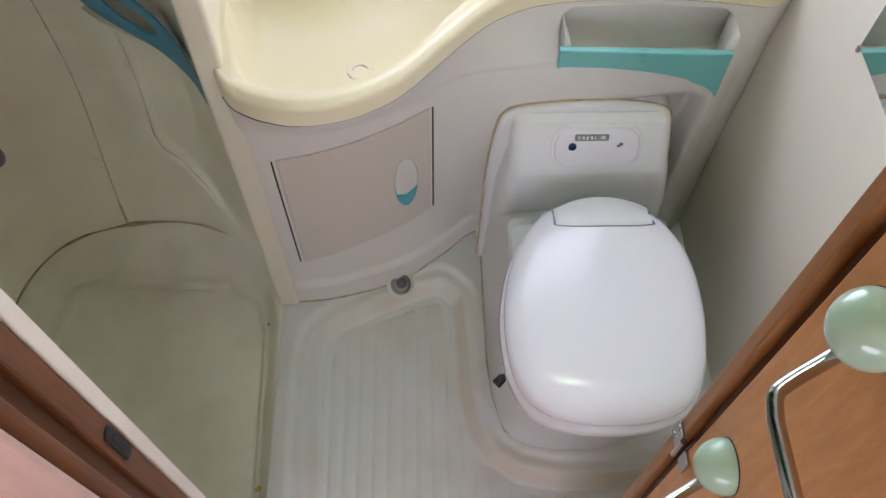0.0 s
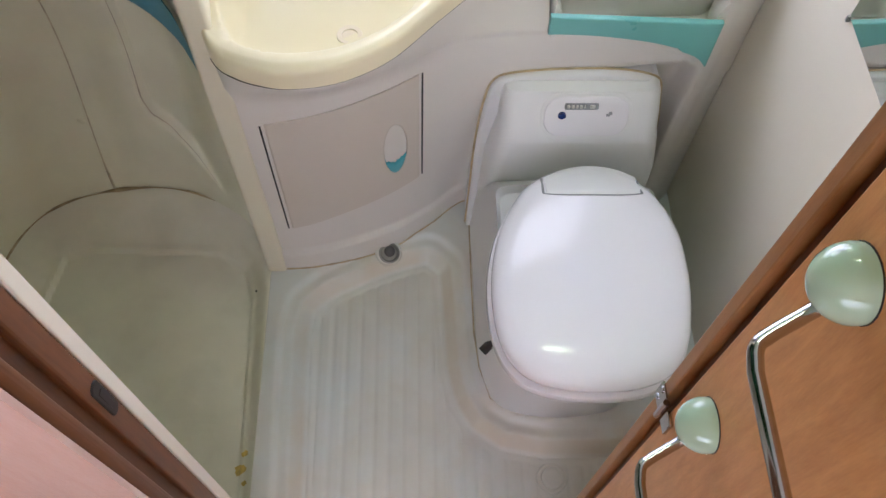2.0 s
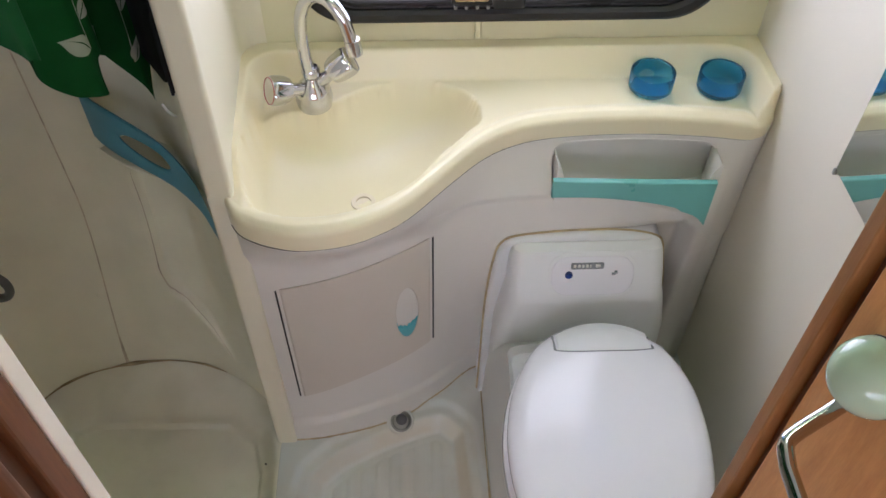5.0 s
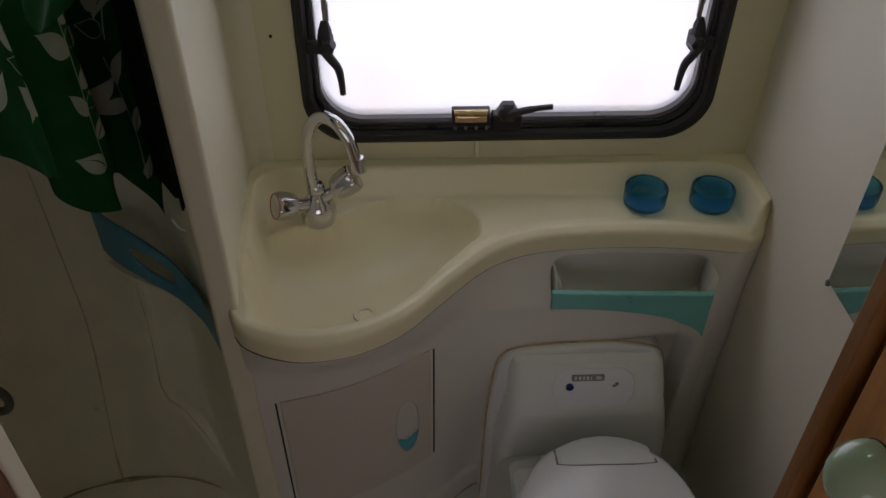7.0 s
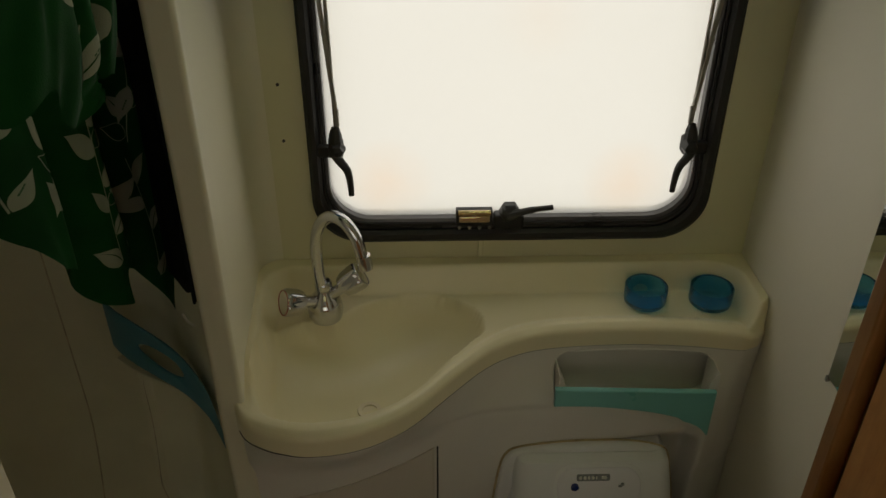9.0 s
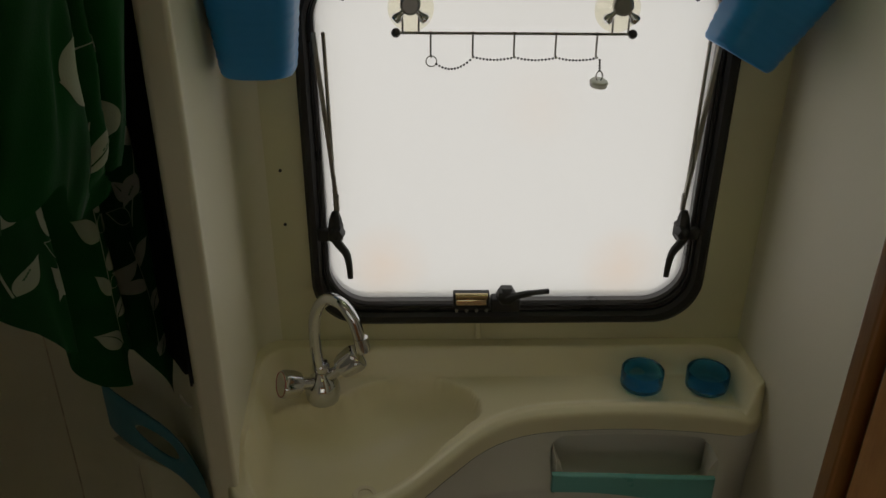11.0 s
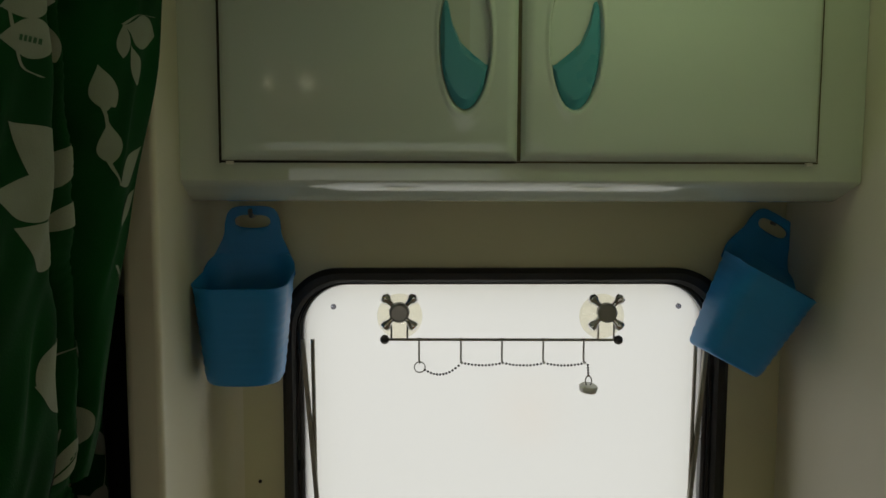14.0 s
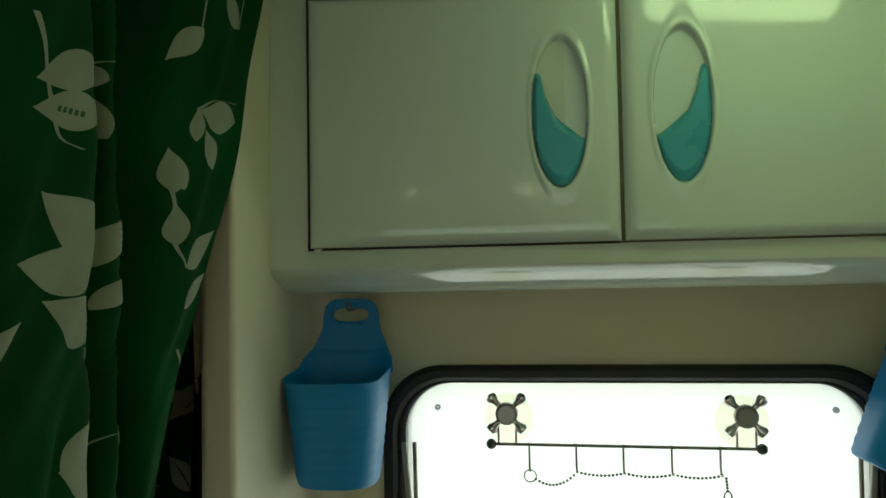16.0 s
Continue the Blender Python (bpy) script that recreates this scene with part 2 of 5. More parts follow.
def frosted(name, pale=(1, 1, 1), warm=(1.0, 0.8, 0.66), see=0.5):
    """Milky acrylic: it lets the daylight through, softly, with faint warm stains."""
    m = bpy.data.materials.new(name)
    m.use_nodes = True
    nt = m.node_tree
    n, l = nt.nodes, nt.links
    n.remove(n["Principled BSDF"])
    tc, no = n.new("ShaderNodeTexCoord"), n.new("ShaderNodeTexNoise")
    no.inputs["Scale"].default_value, no.inputs["Detail"].default_value = 14.0, 3.0
    l.new(tc.outputs["Object"], no.inputs["Vector"])
    total = None
    for spot in ((-0.21, 1.351, 1.005), (0.22, 1.351, 1.0), (0.05, 1.351, 1.3)):
        ds, mr = n.new("ShaderNodeVectorMath"), n.new("ShaderNodeMapRange")
        ds.operation = "DISTANCE"
        ds.inputs[1].default_value = spot
        l.new(tc.outputs["Object"], ds.inputs[0])
        mr.inputs["From Min"].default_value, mr.inputs["From Max"].default_value = 0.085, 0.0
        mr.inputs["To Max"].default_value = 0.36 if spot[2] < 1.1 else 0.1
        l.new(ds.outputs["Value"], mr.inputs["Value"])
        if total is None:
            total = mr.outputs["Result"]
        else:
            ad = n.new("ShaderNodeMath")
            l.new(total, ad.inputs[0])
            l.new(mr.outputs["Result"], ad.inputs[1])
            total = ad.outputs["Value"]
    mu = n.new("ShaderNodeMath")
    mu.operation = "MULTIPLY"
    l.new(total, mu.inputs[0])
    l.new(no.outputs["Fac"], mu.inputs[1])
    cr = n.new("ShaderNodeValToRGB")
    cr.color_ramp.elements[0].color, cr.color_ramp.elements[1].color = (*pale, 1), (*warm, 1)
    cr.color_ramp.elements[0].position, cr.color_ramp.elements[1].position = 0.0, 0.6
    l.new(mu.outputs["Value"], cr.inputs["Fac"])
    tr, tl, mx = n.new("ShaderNodeBsdfTransparent"), n.new("ShaderNodeBsdfTranslucent"), n.new("ShaderNodeMixShader")
    gl, mg = n.new("ShaderNodeBsdfGlossy"), n.new("ShaderNodeMixShader")
    gl.inputs["Roughness"].default_value = 0.3
    mg.inputs["Fac"].default_value = 0.04
    mx.inputs["Fac"].default_value = 1 - see
    l.new(cr.outputs["Color"], tr.inputs["Color"])
    l.new(cr.outputs["Color"], tl.inputs["Color"])
    l.new(tr.outputs["BSDF"], mx.inputs[1])
    l.new(tl.outputs["BSDF"], mx.inputs[2])
    l.new(mx.outputs["Shader"], mg.inputs[1])
    l.new(gl.outputs["BSDF"], mg.inputs[2])
    l.new(mg.outputs["Shader"], n["Material Output"].inputs["Surface"])
    return m


M_PANE = frosted("frosted_acrylic")
M_CLEARCUP = frosted("clear_sucker", (0.97, 0.95, 0.87), (0.95, 0.93, 0.83), 0.85)
M_RIVET = frosted("grey_rivet", (0.5, 0.5, 0.54), (0.45, 0.45, 0.48), 0.85)
M_SKYGLOW = glow("bright_overcast_sky", (0.99, 0.98, 1.0), PANE_GLOW)
M_STRIP = glow("strip_lamp_diffuser", (0.82, 1.0, 0.54), 80.0)
M_LAMP = glow("warm_spot_lamp", (1.0, 0.85, 0.62), 900.0)
M_MIRROR = mat("mirror_glass", (0.78, 0.82, 0.80), 0.015, metal=1.0, vary=0.01, bump=0.0, rvary=0.005)


# ---- builders ----
def part(name, bm, material, parent=None, label="", smooth=True, sharp=40):
    me = bpy.data.meshes.new(name)
    bmesh.ops.recalc_face_normals(bm, faces=bm.faces)
    if smooth:
        for f in bm.faces:
            f.smooth = len(bm.faces) > 600 or max(abs(c) for c in f.normal) < 0.99999
        for e in bm.edges:
            if len(e.link_faces) == 2 and e.calc_face_angle(0) > radians(sharp):
                e.smooth = False
    bm.to_mesh(me)
    bm.free()
    me.materials.append(material)
    ob = new(name, me)
    if parent:
        ob.parent = parent
    if label:
        ob["label"] = label
    return ob


def thing(name, at, label, category, group="", kind=""):
    ob = new(name)
    ob.empty_display_size = 0.05
    ob.matrix_world = Matrix.Translation(at)
    return tagged(ob, label, category, group, kind)


def under(ob, parent):
    """Parent ob to a thing, keeping its place in the world."""
    ob.parent = parent
    ob.matrix_parent_inverse = Matrix.Translation(-parent.matrix_basis.translation)
    return ob


def box(bm, x0, x1, y0, y1, z0, z1, bevel=0.0, seg=2):
    g = bmesh.ops.create_cube(bm, size=1.0)
    for v in g["verts"]:
        v.co = Vector((x0 + (v.co.x + 0.5) * (x1 - x0), y0 + (v.co.y + 0.5) * (y1 - y0), z0 + (v.co.z + 0.5) * (z1 - z0)))
    if bevel:
        es = {e for v in g["verts"] for e in v.link_edges}
        bmesh.ops.bevel(bm, geom=list(es), offset=bevel, segments=seg, profile=0.5, affect="EDGES")
    return bm


def boxed(*a, **k):
    return box(bmesh.new(), *a, **k)


def rings(bm, loops, close0=True, close1=True, wrap=True):
    """Skin loops of points of equal count."""
    vs = [[bm.verts.new(p) for p in lp] for lp in loops]
    n = len(vs[0])
    for a, b in zip(vs, vs[1:]):
        for i in range(n if wrap else n - 1):
            j = (i + 1) % n
            bm.faces.new((a[i], a[j], b[j], b[i]))
    if close0:
        bm.faces.new(vs[0][::-1])
    if close1:
        bm.faces.new(vs[-1])
    return bm


def lathe(bm, profile, seg=24, m=None):
    """profile: (radius, z) rows, turned round z, then moved by m."""
    m = m or Matrix()
    return rings(bm, [[m @ Vector((max(r, 1e-5) * math.cos(2 * math.pi * i / seg), max(r, 1e-5) * math.sin(2 * math.pi * i / seg), z)) for i in range(seg)] for r, z in profile])


def tube(bm, pts, r, seg=10, closed=False):
    """A round bar along points; r one radius or one for each."""
    pts = [Vector(p) for p in pts]
    n = len(pts)
    rs = [float(q) for q in (r if isinstance(r, (list, tuple)) else [r] * n)]
    loops, side = [], None
    for i, p in enumerate(pts):
        d = (pts[min(i + 1, n - 1)] - pts[max(i - 1, 0)]) if not closed else (pts[(i + 1) % n] - pts[i - 1])
        d.normalize()
        if side is None:
            side = d.orthogonal().normalized()
        side = (side - d * side.dot(d)).normalized()
        up = d.cross(side)
        loops.append([p + rs[i] * (math.cos(2 * math.pi * k / seg) * side + math.sin(2 * math.pi * k / seg) * up) for k in range(seg)])
    if closed:
        loops.append(loops[0])
        return rings(bm, loops, False, False)
    return rings(bm, loops)


def bow(pts, n=8):
    """A smooth line through points (Catmull-Rom)."""
    pts = [Vector(p) for p in pts]
    ext = [2 * pts[0] - pts[1]] + pts + [2 * pts[-1] - pts[-2]]
    out = []
    for i in range(1, len(ext) - 2):
        a, b, c, d = ext[i - 1], ext[i], ext[i + 1], ext[i + 2]
        for k in range(n):
            t = k / n
            out.append(0.5 * (2 * b + (c - a) * t + (2 * a - 5 * b + 4 * c - d) * t * t + (3 * b - a - 3 * c + d) * t ** 3))
    return out + [pts[-1]]


def round_rect(x0, x1, z0, z1, r, n=10):
    out = []
    for cx, cz, a in ((x1 - r, z1 - r, 0), (x0 + r, z1 - r, 90), (x0 + r, z0 + r, 180), (x1 - r, z0 + r, 270)):
        out += [(cx + r * math.cos(radians(a + 90 * k / n)), cz + r * math.sin(radians(a + 90 * k / n))) for k in range(n + 1)]
    return out


def slab(bm, outline, y0, y1, edge=0.0):
    """An outline in x, z given thickness along y; edge rounds the front (y0) side."""
    cx = sum(p[0] for p in outline) / len(outline)
    cz = sum(p[1] for p in outline) / len(outline)

    def inset(k, y):
        rows = []
        for i, (x, z) in enumerate(outline):
            (xa, za), (xb, zb) = outline[i - 1], outline[(i + 1) % len(outline)]
            t = Vector((xb - xa, zb - za)).normalized()
            nrm = Vector((-t.y, t.x))
            if nrm.dot(Vector((cx - x, cz - z))) < 0:
                nrm = -nrm
            rows.append(Vector((x + nrm.x * k, y, z + nrm.y * k)))
        return rows
    loops = [inset(0, y1)]
    s = 1 if y1 > y0 else -1
    if edge:
        loops += [inset(edge * (1 - math.cos(radians(a))), y0 + s * edge * (1 - math.sin(radians(a)))) for a in (0, 30, 60, 90)]
    else:
        loops.append(inset(0, y0))
    return rings(bm, loops)


def ring_slab(bm, outer, inner, prof):
    """A frame between two outlines of equal count; prof: rows of (0 outer .. 1 inner, y)."""
    loops = [[Vector((a[0] + (b[0] - a[0]) * k, y, a[1] + (b[1] - a[1]) * k)) for a, b in zip(outer, inner)] for k, y in prof]
    loops.append(loops[0])
    return rings(bm, loops, False, False)


def sheet(bm, fn, us, vs):
    """A surface fn(u, v) over rows of u and v."""
    grid = [[bm.verts.new(fn(u, v)) for v in vs] for u in us]
    for a, b in zip(grid, grid[1:]):
        for i in range(len(vs) - 1):
            bm.faces.new((a[i], a[i + 1], b[i + 1], b[i]))
    return bm


def line(pts):
    """Linear y(x) through rows."""
    xs, ys = zip(*pts)
    return lambda x: float(np.interp(x, xs, ys))


def smooth_line(pts):
    dense = bow([(x, y, 0) for x, y in pts], 8)
    return line([(p.x, p.y) for p in dense])


def step(a, b, x):
    t = min(1.0, max(0.0, float((x - a) / (b - a))))
    return t * t * (3 - 2 * t)


def poly_dist(poly, x, y):
    """Signed distance to a closed outline: positive inside."""
    p = np.array(poly)
    q = np.roll(p, -1, 0)
    d = q - p
    w = np.array([x, y]) - p
    t = np.clip((w * d).sum(1) / (d * d).sum(1), 0, 1)
    near = np.sqrt((((w - d * t[:, None]) ** 2).sum(1)).min())
    cross = ((p[:, 1] > y) != (q[:, 1] > y)) & (x < (q[:, 0] - p[:, 0]) * (y - p[:, 1]) / (q[:, 1] - p[:, 1] + 1e-12) + p[:, 0])
    return near if cross.sum() % 2 else -near
# ---- the setting ----
YR, XR, XP = 1.347, 0.461, -0.455  # rear wall, right wall, partition's face
YF, YO = 0.427, 0.346  # door wall: bathroom side and room side
XL, TOP = -1.06, 2.08  # shower's far wall, ceiling
DX0, DX1, DTOP = -0.425, 0.11, 1.93  # doorway


def structure(name, bm, material, label, smooth=False):
    return tagged(part(name, bm, material, None, "", smooth), label, name.split("_")[0], "", "structure")


WX0, WX1, WZ0, WZ1 = -0.3145, 0.332, 0.93, 1.513  # window opening
bm = bmesh.new()
for a in ((-1.12, WX0, YR, YR + 0.035, 0, TOP), (WX1, XR + 0.035, YR, YR + 0.035, 0, TOP), (WX0, WX1, YR, YR + 0.035, 0, WZ0), (WX0, WX1, YR, YR + 0.035, WZ1, TOP)):
    box(bm, *a)
structure("wall_rear", bm, M_WALL, "cream panelled outer wall with window opening")
structure("wall_right", boxed(XR, XR + 0.035, YO, YR, 0, TOP), M_WALLR, "plain white painted side wall")
structure("wall_shower_end", boxed(XL - 0.06, XL - 0.03, YO, YR, 0, TOP), M_SHOWER, "ivory plastic shower end wall")
bm = bmesh.new()
box(bm, -1.9, DX0 - 0.028, YO + 0.004, YF, 0, TOP)
box(bm, DX1 + 0.028, XR, YO + 0.004, YF, 0, TOP)
box(bm, DX0 - 0.004, DX1 + 0.004, YO + 0.004, YF, DTOP, TOP)
structure("wall_door", bm, M_WALLR, "thin white partition wall with doorway")
bm = bmesh.new()
box(bm, -1.9, DX0 + 0.001, YO - 0.004, YO + 0.003, 0, TOP)
box(bm, DX1 + 0.05, 1.3, YO - 0.004, YO + 0.003, 0, TOP)
box(bm, DX0 - 0.07, DX1 + 0.05, YO - 0.004, YO + 0.003, DTOP + 0.05, TOP)
structure("wall_room_veneer", bm, M_WOODROOM, "glossy pink-brown veneered wall outside bathroom, paled for glare")
structure("ceiling", boxed(-1.9, 1.3, -1.6, YR + 0.03, TOP, TOP + 0.03), M_CEIL, "plain off-white ceiling board")
# unseen floor and walls added behind the doorway, light enough to bounce
bm = bmesh.new()
box(bm, -1.9, 1.3, -1.6, YO, -0.03, -0.005)
structure("floor_room", bm, M_ROOMFLOOR, "unseen brown wood-look living area floor")
bm = bmesh.new()
box(bm, -1.93, -1.9, -1.6, YO, 0, TOP)
box(bm, 1.3, 1.33, -1.6, YO, 0, TOP)
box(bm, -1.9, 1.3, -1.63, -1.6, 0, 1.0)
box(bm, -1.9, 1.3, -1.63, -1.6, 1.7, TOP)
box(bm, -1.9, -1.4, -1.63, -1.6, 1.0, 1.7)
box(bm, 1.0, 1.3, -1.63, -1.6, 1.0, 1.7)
structure("wall_room", bm, M_WOOD, "unseen wood veneered living area walls with an added window")

# door frame: left jamb with white lining, right jamb
bm = bmesh.new()
box(bm, DX0 - 0.03, DX0, 0.3875, 0.4135, 0, DTOP, 0.003)
box(bm, DX0 - 0.032, DX0 - 0.008, 0.368, 0.389, 0, DTOP, 0.002)
box(bm, DX0 - 0.06, DX0 + 0.002, YO + 0.0035, 0.371, 0, DTOP, 0.009, 4)
box(bm, DX1 + 0.034, DX1 + 0.07, YO - 0.012, 0.40, 0, DTOP + 0.05, 0.003)
box(bm, DX0 - 0.07, DX1 + 0.05, YO - 0.014, 0.41, DTOP + 0.002, DTOP + 0.05, 0.004)
structure("door_frame", bm, M_WOODDARK, "cherry wood door frame mouldings, darkened for shade", True)
structure("trim_door_jamb", boxed(DX1 + 0.001, DX1 + 0.03, 0.4155, YF + 0.003, 0, DTOP, 0.002), M_WOODJAMB, "cherry wood edge of the door jamb", True)
structure("trim_door_rebate", boxed(DX1 + 0.012, DX1 + 0.034, 0.4025, 0.4145, 0, DTOP, 0.001), M_REBATE, "recessed rebate beside the door, gap shade in its colour", True)
structure("trim_door_lining", boxed(DX0 - 0.035, DX0 + 0.0015, 0.4142, YF + 0.004, 0, DTOP, 0.002), M_WALLR, "white edge strip on the door lining", True)


# ---- bathroom floor tray ----
TRAY = [(-0.36, 0.33), (-0.377, 0.86), (-0.368, 0.915), (-0.328, 0.952), (-0.239, 0.996), (-0.161, 1.026), (-0.118, 1.037), (-0.092, 1.012),
        (-0.086, 0.911), (-0.08, 0.776), (-0.062, 0.70), (-0.03, 0.645), (0.03, 0.603), (0.12, 0.585), (0.25, 0.585), (0.5, 0.6), (0.5, 0.33)]


def floor_z(x, y):
    d = poly_dist(TRAY, x, y)
    ramp = min(1.0, max(0.0, (0.002 - d) / 0.034))
    z = 0.036 * (0.8 * ramp + 0.2 * step(0, 1, ramp)) + 0.012 * step(-0.05, -0.066, d)
    z += 0.004 * math.exp(-((d - 0.006) / 0.006) ** 2)
    if d > 0.012:
        z += 0.0026 * step(0.012, 0.02, d) * step(0.1, 0.35, 0.5 + 0.5 * math.cos(2 * math.pi * x / 0.031))
    return z


us, vs = np.linspace(-0.466, XR, 232), np.linspace(0.34, 1.215, 190)
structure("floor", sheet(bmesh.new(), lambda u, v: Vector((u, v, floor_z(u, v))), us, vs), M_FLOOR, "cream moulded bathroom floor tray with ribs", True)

bm = tube(bmesh.new(), [(-0.0165, 1.165, 0.047), (-0.0185, 1.1, 0.047), (-0.0185, 0.97, 0.047), (-0.0165, 0.85, 0.047), (-0.009, 0.77, 0.047), (0.012, 0.70, 0.047), (0.06, 0.668, 0.047)], [0.003, 0.0022, 0.0018, 0.0026, 0.0016, 0.0012, 0.001], 6)
structure("trim_toilet_joint", bm, M_SEAM, "grimy joint between floor tray and toilet foot")

# ---- shower tray and walls ----
STRAY = [(-0.49, 0.36), (-0.508, 0.95), (-0.53, 1.03), (-0.6, 1.075), (-0.9, 1.085), (-0.955, 1.06), (-0.985, 0.9), (-0.985, 0.36)]


def shower_z(x, y):
    d = poly_dist(STRAY, x, y)
    z = 0.013 * (1 - step(0.0, 0.009, d)) + 0.085 * (1 - step(-0.115, -0.012, d)) * step(-0.47, -0.58, x) + 0.04 * (1 - step(-0.04, 0.0, d)) * (1 - step(-0.47, -0.58, x))
    if d > 0.06:
        z += 0.0004 * step(0.3, 0.6, 0.5 + 0.5 * math.cos(2 * math.pi * y / 0.05))
    return z - 0.004


us, vs = np.linspace(-1.09, -0.466, 150), np.linspace(0.36, 1.26, 190)
structure("floor_shower", sheet(bmesh.new(), lambda u, v: Vector((u, v, shower_z(u, v))), us, vs), M_TRAY, "stained ivory moulded shower tray", True)

def blot(x, y, r, seed):
    rs = random.Random(seed)
    pts = [(r * (0.6 + 0.6 * rs.random()) * math.cos(a), r * (0.5 + 0.5 * rs.random()) * math.sin(a)) for a in np.linspace(0, 2 * math.pi, 13)[:-1]]
    bm = rings(bmesh.new(), [[Vector((x + a * k, y + b * k, shower_z(x + a * k, y + b * k) + h)) for a, b in pts] for k, h in ((1.0, 0.0004), (0.7, 0.0009), (0.2, 0.0009))])
    return bm


for n, (x, y, r) in enumerate(((-0.5, 0.57, 0.014), (-0.492, 0.60, 0.009), (-0.506, 0.50, 0.016), (-0.487, 0.54, 0.007))):
    tagged(part("stain", blot(x, y, r, n), M_STAINED), "dried ochre stain on the shower tray", "stain", "stains in the shower tray")

tagged(part("screw", lathe(bmesh.new(), [(0.0026, 0), (0.0026, 0.002)], 10, pose(-0.502, 0.967, shower_z(-0.502, 0.967))), M_BLACK), "tiny dark screw in the shower tray rim", "screw")

# plan of the shower's wall: up the partition, round the back, along the end
WPLAN = bow([(-0.474, 1.02, 0), (-0.478, 1.045, 0), (-0.5, 1.085, 0), (-0.55, 1.13, 0), (-0.62, 1.172, 0), (-0.7, 1.192, 0), (-0.78, 1.194, 0), (-0.88, 1.18, 0), (-0.95, 1.15, 0),
             (-1.0, 1.1, 0), (-1.035, 1.02, 0), (-1.05, 0.9, 0), (-1.05, 0.7, 0), (-1.05, 0.43, 0)], 28)


RELIEF = [(p.x, p.y) for p in bow([(-0.70, 0.66, 0), (-0.703, 0.55, 0), (-0.703, 0.38, 0), (-0.69, 0.325, 0), (-0.655, 0.295, 0), (-0.605, 0.235, 0), (-0.57, 0.16, 0), (-0.55, 0.05, 0)], 5)] + [(-0.4, 0.05), (-0.4, 0.66)]


def wall_out(i, z):
    """Outward lean of the shower wall above its skirt."""
    p = WPLAN[i]
    back = step(-0.5, -0.62, p.x) * step(0.9, 1.1, p.y)
    lean = 0.1 * step(0.05, 0.55, z) * back
    # the moulded bulge beside the partition
    bulge = 0.024 * (1 - step(-0.006, 0.011, poly_dist(RELIEF, p.x, z))) * step(-0.80, -0.72, p.x) * back * step(0.1, 0.24, z)
    return Vector((p.x, p.y + lean - bulge, z))


bm = sheet(bmesh.new(), lambda u, v: wall_out(int(u), v), range(len(WPLAN)), [0.083] + list(np.linspace(0.1, 0.8, 130)) + [1.2, 1.6, TOP])
structure("wall_shower", bm, M_SHOWER, "curved ivory plastic shower wall", True)
SEAL = [i for i in range(105, len(WPLAN) - 28)]
JOIN = min(SEAL, key=lambda i: abs(WPLAN[i].x + 0.82) + (WPLAN[i].y < 1.1))


def seal_at(i):
    p = wall_out(i, 0.09)
    return Vector((p.x, p.y - 0.003, max(0.088, shower_z(p.x, p.y - 0.003) + 0.0008)))



seal_r = lambda i: 0.0022 + 0.0008 * math.sin(i * 0.12) + 0.0028 * math.exp(-((i - JOIN) / 7) ** 2) - 0.0016 * step(126, 105, i)
bm = tube(bmesh.new(), [seal_at(i) for i in SEAL], [seal_r(i) for i in SEAL], 8)
structure("trim_shower_sealant", bm, M_SEAM, "dirty brown sealant line round the shower")
k = min(range(len(WPLAN)), key=lambda i: abs(WPLAN[i].x + 0.83) + (WPLAN[i].y < 1.1))
bm = tube(bmesh.new(), [wall_out(k, z) + Vector((0, 0.0004, 0)) for z in np.linspace(0.088, 2.0, 40)], [0.0042 - 0.0026 * step(0.09, 0.2, z) for z in np.linspace(0.088, 2.0, 40)], 6)
structure("trim_shower_seam", bm, M_SEAMPALE, "dirty vertical joint between shower panels")

back_i = lambda x: min(range(len(WPLAN)), key=lambda i: abs(WPLAN[i].x - x) + (WPLAN[i].y < 1.08))
pts = [wall_out(back_i(x), z) + Vector((x - WPLAN[back_i(x)].x, 0, 0)) for x, z in RELIEF[2:31]]
bm = tube(bmesh.new(), pts, [0.0004 + 0.0011 * step(0, 6, i) * step(28, 12, i) for i in range(len(pts))], 6)
structure("trim_shower_crease", bm, M_SEAMPALE, "thin darker line along the moulded crease of the shower wall")

for x, y, z in ((-0.835, 1.0, 0.285), (-0.85, 1.0, 0.76)):
    j = min(range(len(WPLAN)), key=lambda i: abs(WPLAN[i].x - x) + (WPLAN[i].y < 1.1))
    p = wall_out(j, z)
    part("cover_cap", lathe(bmesh.new(), [(0.0, 0.0022), (0.009, 0.0018), (0.0115, 0.0)], 20, pose(p.x - 0.012, p.y, p.z, 90)), M_SHOWER, bpy.data.objects["wall_shower"])

# partition between shower and washbasin
face = lambda y: -0.432 - 0.024 * (y - 1.0) / 0.345
edge_arc = [(-0.439 + 0.007 * math.sin(a), 1.007 - 0.007 * math.cos(a)) for a in np.linspace(0, math.pi / 2, 7)]
side_arc = [(-0.466 - 0.009 * math.sin(a), 1.009 - 0.009 * math.cos(a)) for a in np.linspace(math.pi / 2, 0, 6)]
cove = [(face(1.3) + 0.04 * (1 - math.cos(a)), 1.3 + 0.0465 * math.sin(a)) for a in np.linspace(0, math.pi / 2, 12)]
plan_line = side_arc + edge_arc + [(face(y), y) for y in (1.06, 1.14, 1.22)] + cove + [(-0.475, 1.3465)]
bm = rings(bmesh.new(), [[Vector((x, y, z)) for x, y in plan_line] for z in (0.03, 0.4, 0.8, 1.2, 1.6, TOP - 0.002)])
structure("wall_partition", bm, M_PART, "narrow cream moulded partition with a rounded edge", True)

